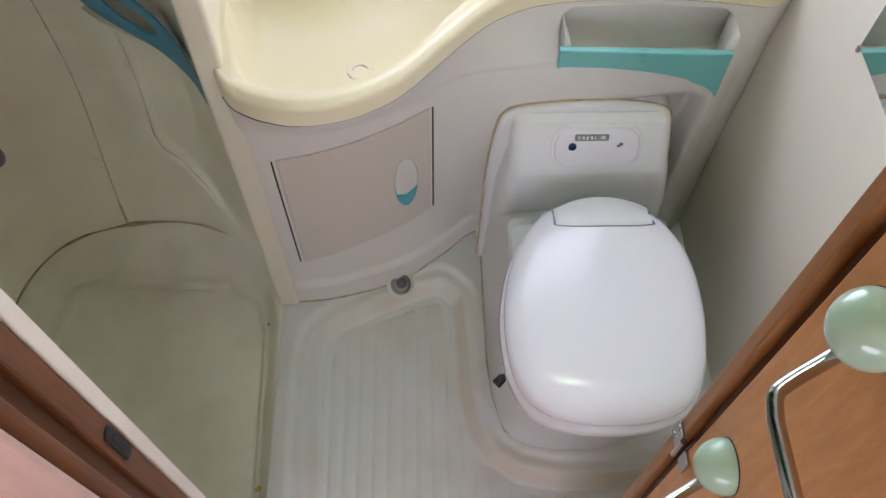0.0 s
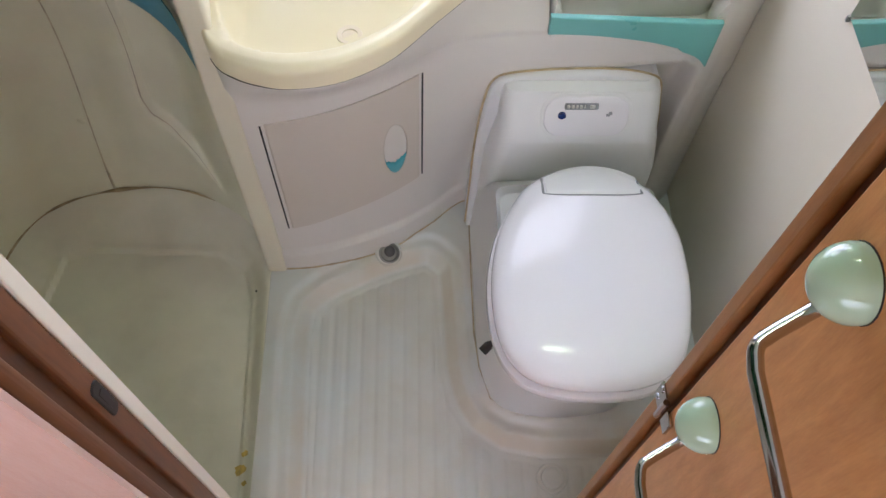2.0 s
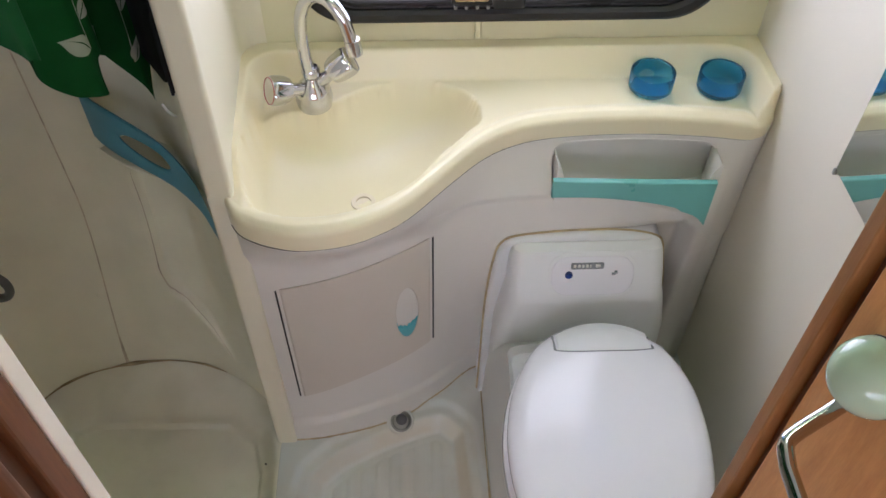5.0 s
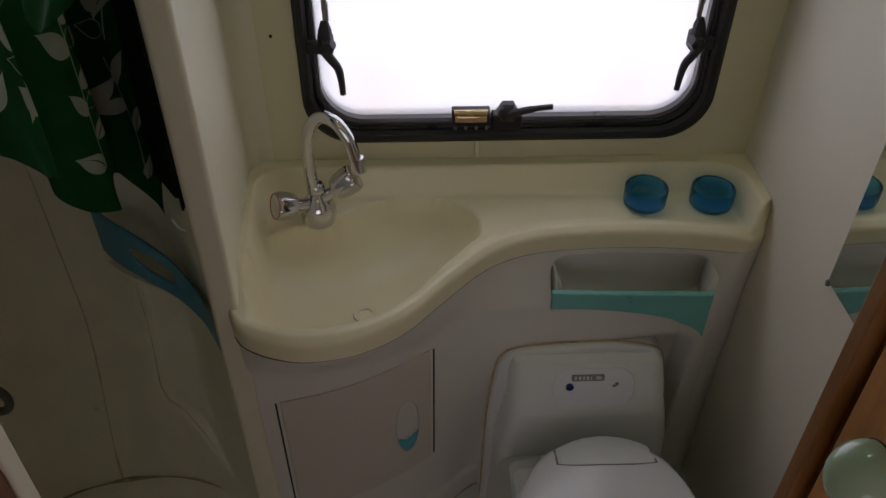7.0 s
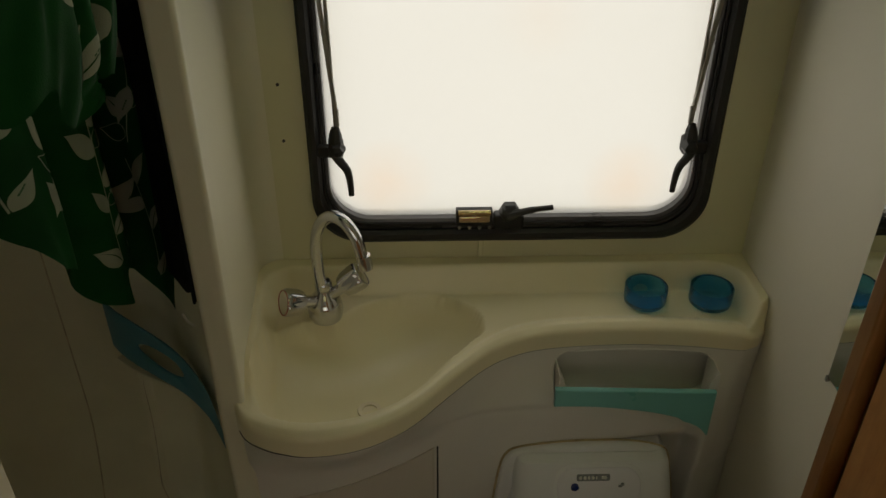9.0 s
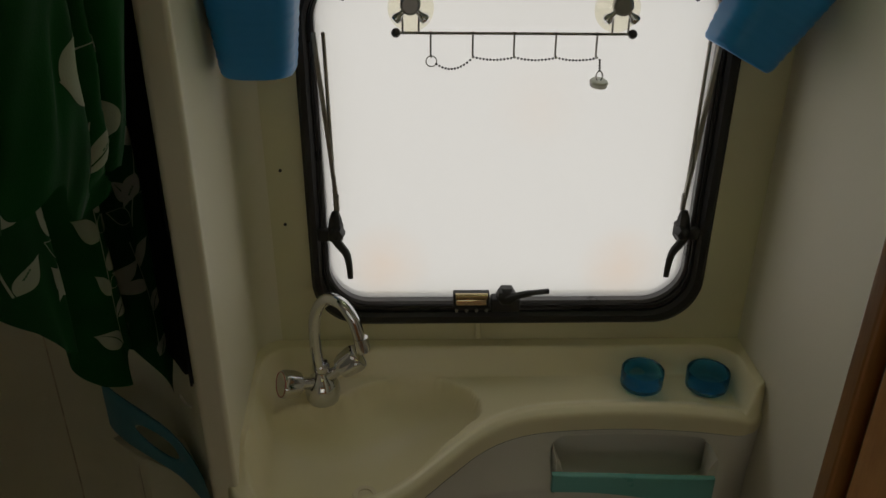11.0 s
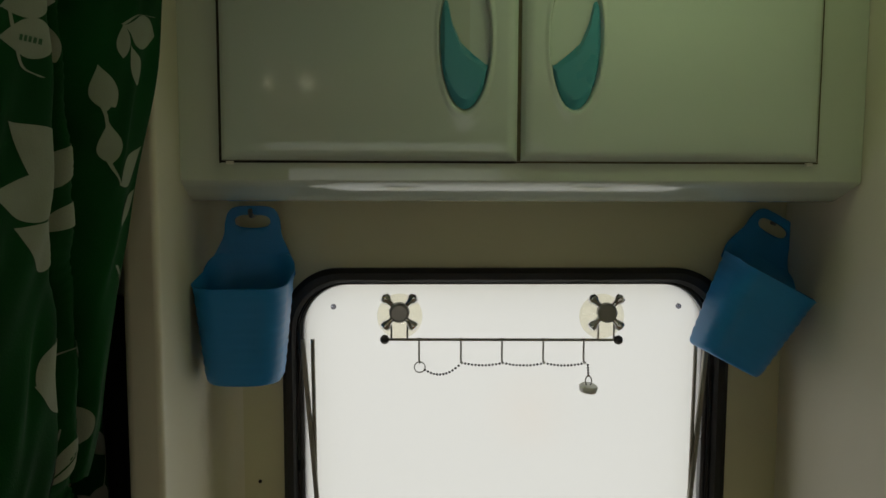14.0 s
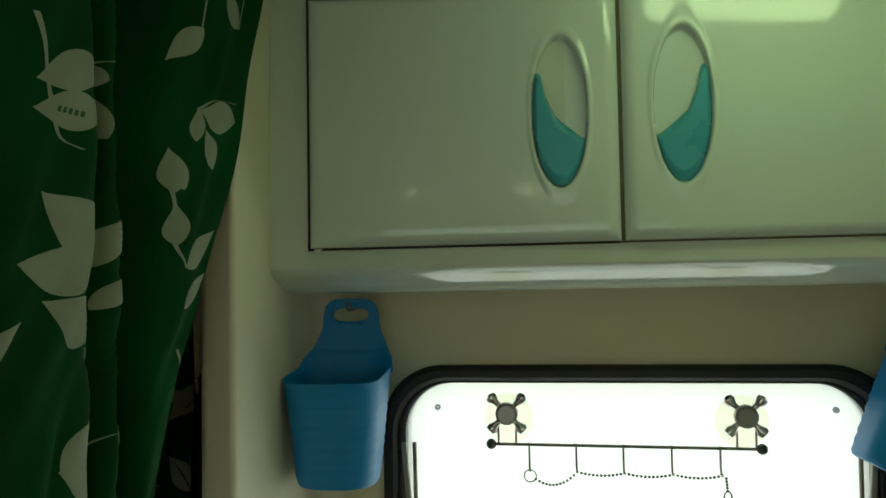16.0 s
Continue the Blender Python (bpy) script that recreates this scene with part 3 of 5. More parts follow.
# ---- window ----
win = thing("window_1", (0, YR, WZ0), "frosted top-hung caravan window in a black rubber frame", "window", "", "structure")
N = 14
o = round_rect(-0.346, 0.369, 0.890, 1.540, 0.088, N)
i1 = round_rect(-0.325, 0.345, 0.915, 1.518, 0.08, N)
i2 = round_rect(-0.3135, 0.331, 0.935, 1.514, 0.072, N)
under(part("outer_frame", ring_slab(bmesh.new(), o, i1, [(0, YR - 0.001), (0, YR - 0.017), (0.3, YR - 0.024), (0.75, YR - 0.024), (1, YR - 0.018), (1, YR + 0.03)]), M_BLACK), win)
under(part("inner_track", ring_slab(bmesh.new(), i1, i2, [(0, YR + 0.01), (0, YR - 0.012), (0.25, YR - 0.014), (0.35, YR - 0.006), (0.6, YR - 0.006), (0.7, YR - 0.012), (1, YR - 0.01), (1, YR + 0.02)]), M_GREYTRACK, None, "grey blind track"), win)
m1 = round_rect(-0.321, 0.341, 0.923, 1.5165, 0.078, N)
m2 = round_rect(-0.3185, 0.3385, 0.9285, 1.5155, 0.076, N)
under(part("seal", ring_slab(bmesh.new(), m1, m2, [(0, YR - 0.008), (0, YR - 0.0165), (1, YR - 0.0165), (1, YR - 0.008)]), M_BLACK), win)
pane = under(part("pane", slab(bmesh.new(), i1, YR + 0.004, YR + 0.008), M_PANE, None, "frosted white acrylic pane"), win)
pane.visible_shadow = False
tagged(part("backdrop", slab(bmesh.new(), round_rect(-0.45, 0.47, 0.78, 1.66, 0.02, 2), YR + 0.075, YR + 0.077), M_SKYGLOW), "bright overcast daylight outside the window", "sky", "", "structure")
for x in (-0.267, 0.291):
    bm = lathe(bmesh.new(), [(0.0045, 0), (0.0045, 0.003), (0.002, 0.004)], 12, pose(x, YR + 0.004, 1.4765, 90))
    under(part("rivet", bm, M_RIVET, None, "small grey rivet"), win)


def stay(x, s):
    bm = boxed(x - 0.004 * s - 0.0025, x - 0.004 * s + 0.0045, YR - 0.035, YR - 0.026, 1.15, 1.43, 0.001)
    for v in bm.verts:
        v.co.x += s * (1.43 - v.co.z) * 0.075
    under(part("stay_channel", bm, M_STAY), win)
    bm = tube(bmesh.new(), [(x + s * 0.012, YR - 0.028, 1.43), (x + s * 0.0155, YR - 0.03, 1.12)], 0.0032, 8)
    under(part("stay_rod", bm, M_STAY), win)
    bm = tube(bmesh.new(), [(x + s * 0.019, YR - 0.033, 1.158), (x + s * 0.0195, YR - 0.033, 1.128)], [0.004, 0.0032], 8)
    under(part("stay_stop", bm, M_STEEL), win)
    xb = x + s * 0.014
    bm = boxed(xb - 0.0125, xb + 0.0125, YR - 0.044, YR - 0.018, 1.072, 1.104, 0.006, 3)
    tube(bm, [(xb + s * 0.001, YR - 0.034, 1.128), (xb + s * 0.001, YR - 0.036, 1.116), (xb, YR - 0.037, 1.1)], [0.006, 0.0105, 0.0125], 8)
    box(bm, xb - s * 0.022 - 0.011, xb - s * 0.022 + 0.013, YR - 0.032, YR - 0.016, 1.068, 1.09, 0.004)
    lathe(bm, [(0.0135, -0.012), (0.0145, 0.0), (0.0115, 0.012), (0.004, 0.017)], 6, pose(xb + s * 0.003, YR - 0.045, 1.09, 90))
    under(part("latch_body", bm, M_BLACK), win)
    pts = bow([(xb + s * 0.001, YR - 0.052, 1.083), (xb + s * 0.009, YR - 0.057, 1.073), (xb + s * 0.019, YR - 0.058, 1.058), (xb + s * 0.0225, YR - 0.057, 1.036), (xb + s * 0.0235, YR - 0.056, 1.01)], 4)
    under(part("latch_lever", tube(bmesh.new(), pts, [0.0085 - 0.0035 * i / 16 for i in range(17)], 10), M_BLACK), win)


stay(-0.309, 1)
stay(0.323, -1)
bm = boxed(-0.090, -0.024, YR - 0.037, YR - 0.022, 0.934, 0.9655, 0.002)
under(part("lock_base", bm, M_BLACK), win)
bm = boxed(-0.085, -0.029, YR - 0.043, YR - 0.034, 0.943, 0.956, 0.003)
tube(bm, [(-0.086, YR - 0.04, 0.962), (-0.028, YR - 0.04, 0.962)], 0.0052, 12)
under(part("lock_keep", bm, M_BRASS, None, "brass lock plate"), win)
bm = bmesh.new()
for j in range(4):
    lathe(bm, [(0.0035, 0), (0.003, 0.003)], 8, pose(-0.084 + 0.018 * j, YR - 0.046, 0.936, 90))
under(part("screw", bm, M_STEEL), win)
bm = boxed(-0.022, 0.032, YR - 0.046, YR - 0.02, 0.93, 0.958, 0.005, 3)
lathe(bm, [(0.019, -0.01), (0.019, 0.004), (0.013, 0.014), (0.004, 0.018)], 6, pose(0.005, YR - 0.048, 0.967, 90))
box(bm, -0.011, 0.02, YR - 0.06, YR - 0.035, 0.958, 0.979, 0.006, 2)
under(part("latch_body", bm, M_BLACK), win)
bm = tube(bmesh.new(), bow([(0.004, YR - 0.06, 0.968), (0.022, YR - 0.062, 0.975), (0.05, YR - 0.062, 0.981), (0.079, YR - 0.06, 0.983)], 4), [0.008] * 4 + [0.0062] * 4 + [0.005] * 5, 8)
under(part("latch_lever", bm, M_BLACK), win)
bm = boxed(-0.047, -0.037, YR - 0.014, YR - 0.002, 0.853, 0.893, 0.002)
tagged(part("drain_stub", bm, M_WALL), "small cream plastic stub under the window", "trim")
for z in (1.19, 1.088):
    tagged(part("screw_hole", lathe(bmesh.new(), [(0.0028, 0), (0.0028, 0.002)], 10, pose(-0.388, YR, z, 90)), M_BLACK), "tiny dark empty screw hole in wall", "screw", "screw holes in the wall")
tagged(part("screw", lathe(bmesh.new(), [(0.0022, 0), (0.0022, 0.002)], 10, pose(-0.719, 1.2815, 0.379, 90)), M_BLACK), "tiny dark screw in the shower wall", "screw")

# ---- washbasin counter ----
FRONT = smooth_line([(-0.456, 1.03), (-0.446, 0.995), (-0.428, 0.964), (-0.4, 0.945), (-0.373, 0.934), (-0.33, 0.925), (-0.272, 0.931), (-0.222, 0.950), (-0.17, 0.986), (-0.107, 1.056),
                     (-0.049, 1.117), (0.001, 1.151), (0.06, 1.171), (0.148, 1.180), (0.245, 1.181), (0.34, 1.172), (0.411, 1.160), (0.432, 1.164), (0.446, 1.17), (0.46, 1.184)])
BOWL = [(p.x, p.y) for p in bow([(-0.424, 1.1, 0), (-0.424, 1.05, 0), (-0.412, 1.006, 0), (-0.381, 0.978, 0), (-0.331, 0.967, 0), (-0.268, 0.974, 0), (-0.212, 0.998, 0), (-0.16, 1.043, 0), (-0.113, 1.108, 0), (-0.07, 1.162, 0),
                                (-0.05, 1.184, 0), (-0.046, 1.215, 0), (-0.06, 1.255, 0), (-0.1, 1.287, 0), (-0.148, 1.297, 0), (-0.2, 1.293, 0), (-0.25, 1.275, 0), (-0.292, 1.242, 0), (-0.332, 1.221, 0), (-0.385, 1.208, 0), (-0.416, 1.178, 0)], 4)]
CZ = 0.79


# the bowl's depth: a skin stretched over its outline and let sag, so that it has no ridges
BX, BY, BS = -0.46, 0.95, 0.004
INSIDE = np.array([[poly_dist(BOWL, BX + i * BS, BY + j * BS) > 0 for j in range(92)] for i in range(110)])
SAGGED = np.zeros(INSIDE.shape)
for _ in range(2500):
    SAGGED = np.where(INSIDE, 0.25 * (np.roll(SAGGED, 1, 0) + np.roll(SAGGED, -1, 0) + np.roll(SAGGED, 1, 1) + np.roll(SAGGED, -1, 1)) + 1e-3, 0.0)
SAGGED /= SAGGED.max()


def bowl_depth(x, y):
    i, j = min(max((x - BX) / BS, 0.0), 108.0), min(max((y - BY) / BS, 0.0), 90.0)
    a, b = int(i), int(j)
    u, v = i - a, j - b
    h = (SAGGED[a, b] * (1 - u) + SAGGED[a + 1, b] * u) * (1 - v) + (SAGGED[a, b + 1] * (1 - u) + SAGGED[a + 1, b + 1] * u) * v
    return 0.096 * float(h) ** 0.5


def counter_z(x, y):
    d = poly_dist(BOWL, x, y)
    f = y - FRONT(x)
    z = CZ + 0.012 * step(0.05, 0.018, f) * (1 - step(0.006, 0.0, f) * 0.25) * step(0.44, 0.40, x)
    # the upstand round the back and both ends, with rounded inner corners
    out, r = max(face(y) + 0.03 - x, x - 0.424), 0.04
    p, q = out + r, y - 1.304 + r
    away = math.hypot(p, q) - r if p > 0 and q > 0 else max(out, q - r)
    high = 0.011 + 0.043 * step(1.0, 1.075, y) if x < 0 else 0.054 * step(0.0, 0.02, f)
    z = max(z, CZ + high * step(-0.006, 0.02, away))
    return z - 0.001 * step(-0.004, 0.0, d) - (bowl_depth(x, y) if d > -0.004 else 0.0)


us = np.concatenate([np.linspace(-0.4545, -0.40, 26)[:-1], np.linspace(-0.40, 0.0, 105)[:-1], np.linspace(0.0, 0.4, 56)[:-1], np.linspace(0.4, XR - 0.001, 24)])
vs = np.concatenate([np.linspace(0, 0.14, 14)[:-1], np.linspace(0.14, 0.8, 64)[:-1], np.linspace(0.8, 1, 30)])


def counter_pt(u, v):
    if v < 0:  # the rolled lip, down to its lower edge
        k = -v
        f0 = FRONT(u)
        zt = counter_z(u, f0)
        if k <= 1:
            a = radians(90 * k)
            return Vector((u, f0 + 0.012 - 0.012 * math.sin(a), zt - 0.012 * (1 - math.cos(a))))
        if k <= 2:
            return Vector((u, f0 + 0.003 * (k - 1), zt - 0.012 + (0.757 - zt + 0.012) * (k - 1)))
        return Vector((u, f0 + 0.003 + 0.03 * (k - 2), 0.757))
    f0 = FRONT(u) + 0.012
    y = f0 + v * (YR - 0.001 - f0)
    return Vector((u, y, counter_z(u, y)))


basin = tagged(part("washbasin_counter", sheet(bmesh.new(), counter_pt, us, [-3, -2, -1.6, -1.3, -1.0, -0.8, -0.6, -0.4, -0.2] + list(vs)), M_COUNTER, sharp=80), "cream moulded washbasin counter with wavy front edge", "washbasin")
# dark tube that draws the lip's shadow line along its joint
part("lip_shade_line", tube(bmesh.new(), [(x, FRONT(x) + 0.0045, 0.7555) for x in np.linspace(-0.44, 0.43, 90)], [0.0022 - 0.0015 * step(-0.40, -0.30, x) for x in np.linspace(-0.44, 0.43, 90)], 6), M_GAP, basin, "dark joint and shadow line under the rolled lip")
bm = lathe(bmesh.new(), [(0.006, 0.001), (0.013, 0.001), (0.0135, 0.004), (0.02, 0.005), (0.021, 0.003), (0.021, -0.004), (0.006, -0.004)], 24, pose(-0.245, 1.088, counter_z(-0.245, 1.088) - 0.001))
part("drain_ring", bm, M_PINKWHITE, basin, "pinkish white plughole ring")
# ---- moulded cabinet front under the counter ----
C0 = smooth_line([(-0.445, 1.018), (-0.364, 1.024), (-0.289, 1.045), (-0.186, 1.084), (-0.108, 1.136), (-0.054, 1.184), (-0.013, 1.194), (0.1, 1.196), (0.3, 1.196), (0.36, 1.175), (0.38, 1.168), (0.41, 1.166), (0.43, 1.178), (0.461, 1.21)])
C1 = smooth_line([(-0.445, 1.003), (-0.405, 1.010), (-0.33, 1.017), (-0.26, 1.032), (-0.185, 1.060), (-0.128, 1.088), (-0.06, 1.117), (0.0, 1.128), (0.1, 1.130), (0.3, 1.130), (0.38, 1.145), (0.41, 1.163), (0.43, 1.176), (0.461, 1.206)])
NX0, NX1, NZ0, NZ1 = 0.083, 0.372, 0.655, 0.745


def panel_y(x, z):
    if z < 0.6:
        t = step(0.02, 0.6, z)
        y = C0(x) * (1 - t) + C1(x) * t
        if x > 0:  # the recess behind the toilet
            y += 0.05 * step(0.372, 0.345, x) * step(0.16, 0.3, x) * step(0.60, 0.52, z)
    else:
        y = C1(x)
    t = step(0.62, 0.757, z)
    y = y * (1 - t) + (FRONT(x) + 0.010) * t
    y -= 0.012 * step(0.122, 0.108, z) * step(0.0, -0.06, x)
    # soft crease that runs below the shelf opening and on to the basin
    crease = 0.66 - 0.05 * step(0.2, 0.36, x) + 0.02 * step(0.0, -0.15, x) - 0.12 * step(0.33, 0.37, x)
    y -= 0.006 * step(crease - 0.012, crease + 0.004, z) * step(-0.2, -0.06, x)
    return y


us = np.concatenate([np.linspace(-0.44, 0.0, 80)[:-1], np.linspace(0.0, XR - 0.001, 100)])
vs = np.concatenate([np.linspace(0.03, 0.14, 20)[:-1], np.linspace(0.14, 0.56, 42)[:-1], np.linspace(0.56, 0.762, 54)])
bm = sheet(bmesh.new(), lambda u, v: Vector((u, panel_y(u, v), v)), us, vs)
NICHE = round_rect(NX0, NX1, NZ0, NZ1, 0.03, 10)
NIN = NICHE + NICHE[:1]
NDENSE = [(xa + (xb - xa) * k / 6, za + (zb - za) * k / 6) for (xa, za), (xb, zb) in zip(NIN, NIN[1:]) for k in range(6)]
inside = [f for f in bm.faces if poly_dist(NICHE, f.calc_center_median().x, f.calc_center_median().z) > 0]
bmesh.ops.delete(bm, geom=inside, context="FACES")
for v in [v for v in bm.verts if v.is_boundary and NX0 - 0.02 < v.co.x < NX1 + 0.02 and NZ0 - 0.02 < v.co.z < NZ1 + 0.012]:
    x, z = min(NDENSE, key=lambda p: (p[0] - v.co.x) ** 2 + (p[1] - v.co.z) ** 2)
    v.co = Vector((x, panel_y(x, z), z))
front = tagged(part("vanity_front", bm, M_PANEL, sharp=70), "white moulded vanity front with curved face and shelf niche", "cabinet")


def niche_loop(grow, depth):
    cx, cz = 0.5 * (NX0 + NX1), 0.5 * (NZ0 + NZ1)
    out = []
    for x, z in NDENSE[::2]:
        out.append(Vector((x + math.copysign(grow, x - cx), panel_y(x, z) + depth, z + math.copysign(grow, z - cz))))
    return out


bm = rings(bmesh.new(), [niche_loop(0.004, 0.002), niche_loop(0.0008, -0.0008), niche_loop(-0.001, 0.0005), niche_loop(-0.003, 0.004), niche_loop(-0.004, 0.012), niche_loop(-0.007, 0.05)], False, True)
part("niche", bm, M_PANEL, front, "shelf niche with rounded corners")
for xa, sx in ((NX0 + 0.003, 1), (NX1 - 0.003, -1)):
    bm = rings(bmesh.new(), [[Vector((xa, 1.122, z)), Vector((xa + sx * w, 1.126, z)), Vector((xa + sx * w, 1.15, z)), Vector((xa, 1.19, z))] for z, w in ((NZ0 + 0.004, 0.017), (NZ0 + 0.055, 0.013), (NZ0 + 0.072, 0.006), (NZ0 + 0.08, 0.001))])
    part("niche_gusset", bm, M_PANEL, front)
top = [(x, 0.7155 - 0.045 * (x - 0.079)) for x in np.linspace(0.079, 0.366, 10)]
low = smooth_line([(0.079, 0.676), (0.164, 0.672), (0.257, 0.657), (0.324, 0.636), (0.352, 0.619), (0.366, 0.600)])
bm = slab(bmesh.new(), top + [(x, low(x)) for x in np.linspace(0.366, 0.079, 24)], 1.112, 1.122, 0.003)
part("shelf_guard", bm, M_TEAL, front, "teal plastic retaining strip with curved lower edge")

bm = tube(bmesh.new(), [(x, panel_y(x, 0.047) - 0.001, floor_z(x, panel_y(x, 0.047)) + 0.001) for x in np.linspace(-0.436, -0.02, 50)], [0.0016 + 0.0012 * math.sin(i * 0.9) ** 2 for i in range(50)], 6)
part("floor_joint", bm, M_SEAM, front, "grimy joint at the floor")

# door in the vanity front
DTOPZ = line([(-0.41, 0.565), (-0.128, 0.612)])
DLOWZ = line([(-0.41, 0.208), (-0.128, 0.279)])
dx = np.concatenate([np.linspace(-0.402, -0.206, 28), np.linspace(-0.204, -0.154, 28), np.linspace(-0.151, -0.132, 6)])


def door_pt(u, k):
    z = DLOWZ(u) + (DTOPZ(u) - DLOWZ(u)) * min(1, max(0, k))
    y = panel_y(u, z) - 0.003
    e = ((u + 0.179) / 0.0215) ** 2 + ((z - 0.416) / 0.082) ** 2
    y += 0.013 * step(1.05, 0.7, e) * (0.45 + 0.55 * step(0.35, 0.44, z))
    if k < 0 or k > 1 or u in (dx[0], dx[-1]):
        y += 0.006
    return Vector((u, y, z))


vdoor = part("cabinet_door", sheet(bmesh.new(), door_pt, dx, [-0.001] + list(np.linspace(0, 1, 110)) + [1.001]), M_VDOOR, front, "curved white cabinet door")


def pull_pt(u, k):
    lo = -0.081 * max(0.0, 1 - abs(u / 0.021) ** 1.9) ** 0.5
    hi = max(lo, -0.040 + 0.75 * abs(u + 0.003) + 0.002 * math.sin(u * 800))
    z = 0.416 + lo + (hi - lo) * k
    return Vector((-0.179 + u, panel_y(-0.179 + u, z) - 0.0015 - 0.003 * step(0, 0.3, min(k, 1 - k) + 0.05), z))


part("finger_pull", sheet(bmesh.new(), pull_pt, np.linspace(-0.0205, 0.0205, 30), np.linspace(0, 1, 8)), M_HANDLE_BLUE, vdoor, "worn blue handle insert")
# black strips stand in for the shade inside the open door joints
for xe in (-0.4055, -0.1285):
    bm = tube(bmesh.new(), [(xe, panel_y(xe, z) + 0.0003, z) for z in np.linspace(DLOWZ(xe) + 0.002, DTOPZ(xe) - 0.002, 14)], 0.0019, 6)
    part("shadow_gap", bm, M_BLACK, front, "black strip for the shade in the open door joint")

# ---- toilet ----
wc = thing("toilet", (0.155, 0.85, 0.03), "white plastic cassette toilet with closed lid", "toilet")
back = [(-0.026, 0.04), (-0.024, 0.17), (-0.021, 0.37), (-0.010, 0.50), (0.003, 0.545), (0.03, 0.562), (0.10, 0.572), (0.165, 0.575), (0.225, 0.573), (0.275, 0.562), (0.3, 0.545), (0.312, 0.5), (0.332, 0.37), (0.338, 0.04)]
bd = [(p.x, p.y) for p in bow([(x, z, 0) for x, z in back], 4)]
under(part("back_flange", slab(bmesh.new(), bd, 1.118, 1.19, 0.008), M_TOILET), wc)
bm = tube(bmesh.new(), [(x + (0.002 if x > 0.15 else -0.002), 1.1285, z + 0.002) for x, z in bd], 0.0022, 6)
under(part("sealant_bead", bm, mat("tan_sealant", (0.55, 0.43, 0.25), 0.6, vary=0.4, scale=25), None, "yellowed sealant bead"), wc)


def rrect(x0, x1, y0, y1, r, z, n=5):
    return [Vector((a, b, z)) for a, b in round_rect(x0, x1, y0, y1, r, n)]


SLOPE = 0.42
lean_y = lambda z: 1.08 + SLOPE * (z - 0.503)
bm = rings(bmesh.new(), [rrect(-0.01, 0.335, 1.047, 1.17, 0.03, 0.15), rrect(-0.004, 0.33, 1.05, 1.17, 0.03, 0.36), rrect(0.004, 0.322, 1.053, 1.17, 0.03, 0.41), rrect(0.010, 0.316, 1.056, 1.17, 0.03, 0.447), rrect(0.0125, 0.313, 1.0585, 1.17, 0.028, 0.456), rrect(0.0135, 0.3115, lean_y(0.463), 1.17, 0.027, 0.463),
                         rrect(0.014, 0.309, lean_y(0.50), 1.17, 0.026, 0.50), rrect(0.016, 0.305, lean_y(0.535), 1.17, 0.025, 0.535), rrect(0.02, 0.30, lean_y(0.548), 1.17, 0.022, 0.549), rrect(0.03, 0.29, 1.115, 1.165, 0.02, 0.557)])
under(part("flush_console", bm, M_TOILET), wc)
cz = lean_y
bm = slab(bmesh.new(), round_rect(0.092, 0.248, 0.466, 0.541, 0.032, 8), -0.0035, 0.006, 0.003)
bm.transform(Matrix(((1, 0, 0, 0), (0, 1, SLOPE, lean_y(0.0)), (0, 0, 1, 0), (0, 0, 0, 1))))
bm2 = slab(bmesh.new(), round_rect(0.0865, 0.2535, 0.4605, 0.5465, 0.036, 8), -0.0012, 0.004, 0.001)
bm2.transform(Matrix(((1, 0, 0, 0), (0, 1, SLOPE, lean_y(0.0)), (0, 0, 1, 0), (0, 0, 0, 1))))
under(part("plate_rim", bm2, M_TOILET), wc)
under(part("control_plate", bm, M_LID), wc)
sh = Matrix(((1, 0, 0, 0), (0, 1, SLOPE, lean_y(0.0)), (0, 0, 1, 0), (0, 0, 0, 1)))
bm = slab(bmesh.new(), round_rect(0.128, 0.19, 0.5185, 0.5305, 0.003, 3), -0.0045, 0.0, 0.0)
bm.transform(sh)
under(part("maker_badge", bm, M_BADGE, None, "dark grey badge"), wc)
bm = bmesh.new()
for x0, x1 in ((0.133, 0.138), (0.141, 0.146), (0.149, 0.153), (0.156, 0.161), (0.164, 0.166), (0.174, 0.184)):
    slab(bm, round_rect(x0, x1, 0.5215, 0.5275, 0.001, 1), -0.005, -0.004)
bm.transform(sh)
under(part("badge_bars", bm, M_WHITE, None, "pale illegible bars"), wc)
bm = lathe(bmesh.new(), [(0.0075, 0.0), (0.0075, 0.006), (0.0055, 0.008)], 18, pose(0.125, cz(0.507), 0.507, 90))
under(part("flush_button", bm, M_DOTBLUE, None, "navy round flush button"), wc)
bm = bmesh.new()
box(bm, 0.206, 0.2125, cz(0.51) - 0.006, cz(0.51), 0.506, 0.510)
box(bm, 0.2105, 0.216, cz(0.51) - 0.006, cz(0.51), 0.510, 0.514)
under(part("indicator", bm, M_BADGE, None, "small dark level indicator"), wc)

LIDP = [(p.x, p.y) for p in bow([(0.157, 0.993, 0), (0.10, 0.98, 0), (0.05, 0.944, 0), (0.009, 0.872, 0), (-0.011, 0.79, 0), (-0.013, 0.71, 0), (0.0, 0.643, 0), (0.035, 0.597, 0), (0.095, 0.577, 0), (0.155, 0.573, 0),
                                (0.212, 0.578, 0), (0.265, 0.6, 0), (0.298, 0.648, 0), (0.314, 0.713, 0), (0.32, 0.79, 0), (0.311, 0.872, 0), (0.275, 0.944, 0), (0.215, 0.981, 0)], 4)]
LC = Vector((0.155, 0.78))


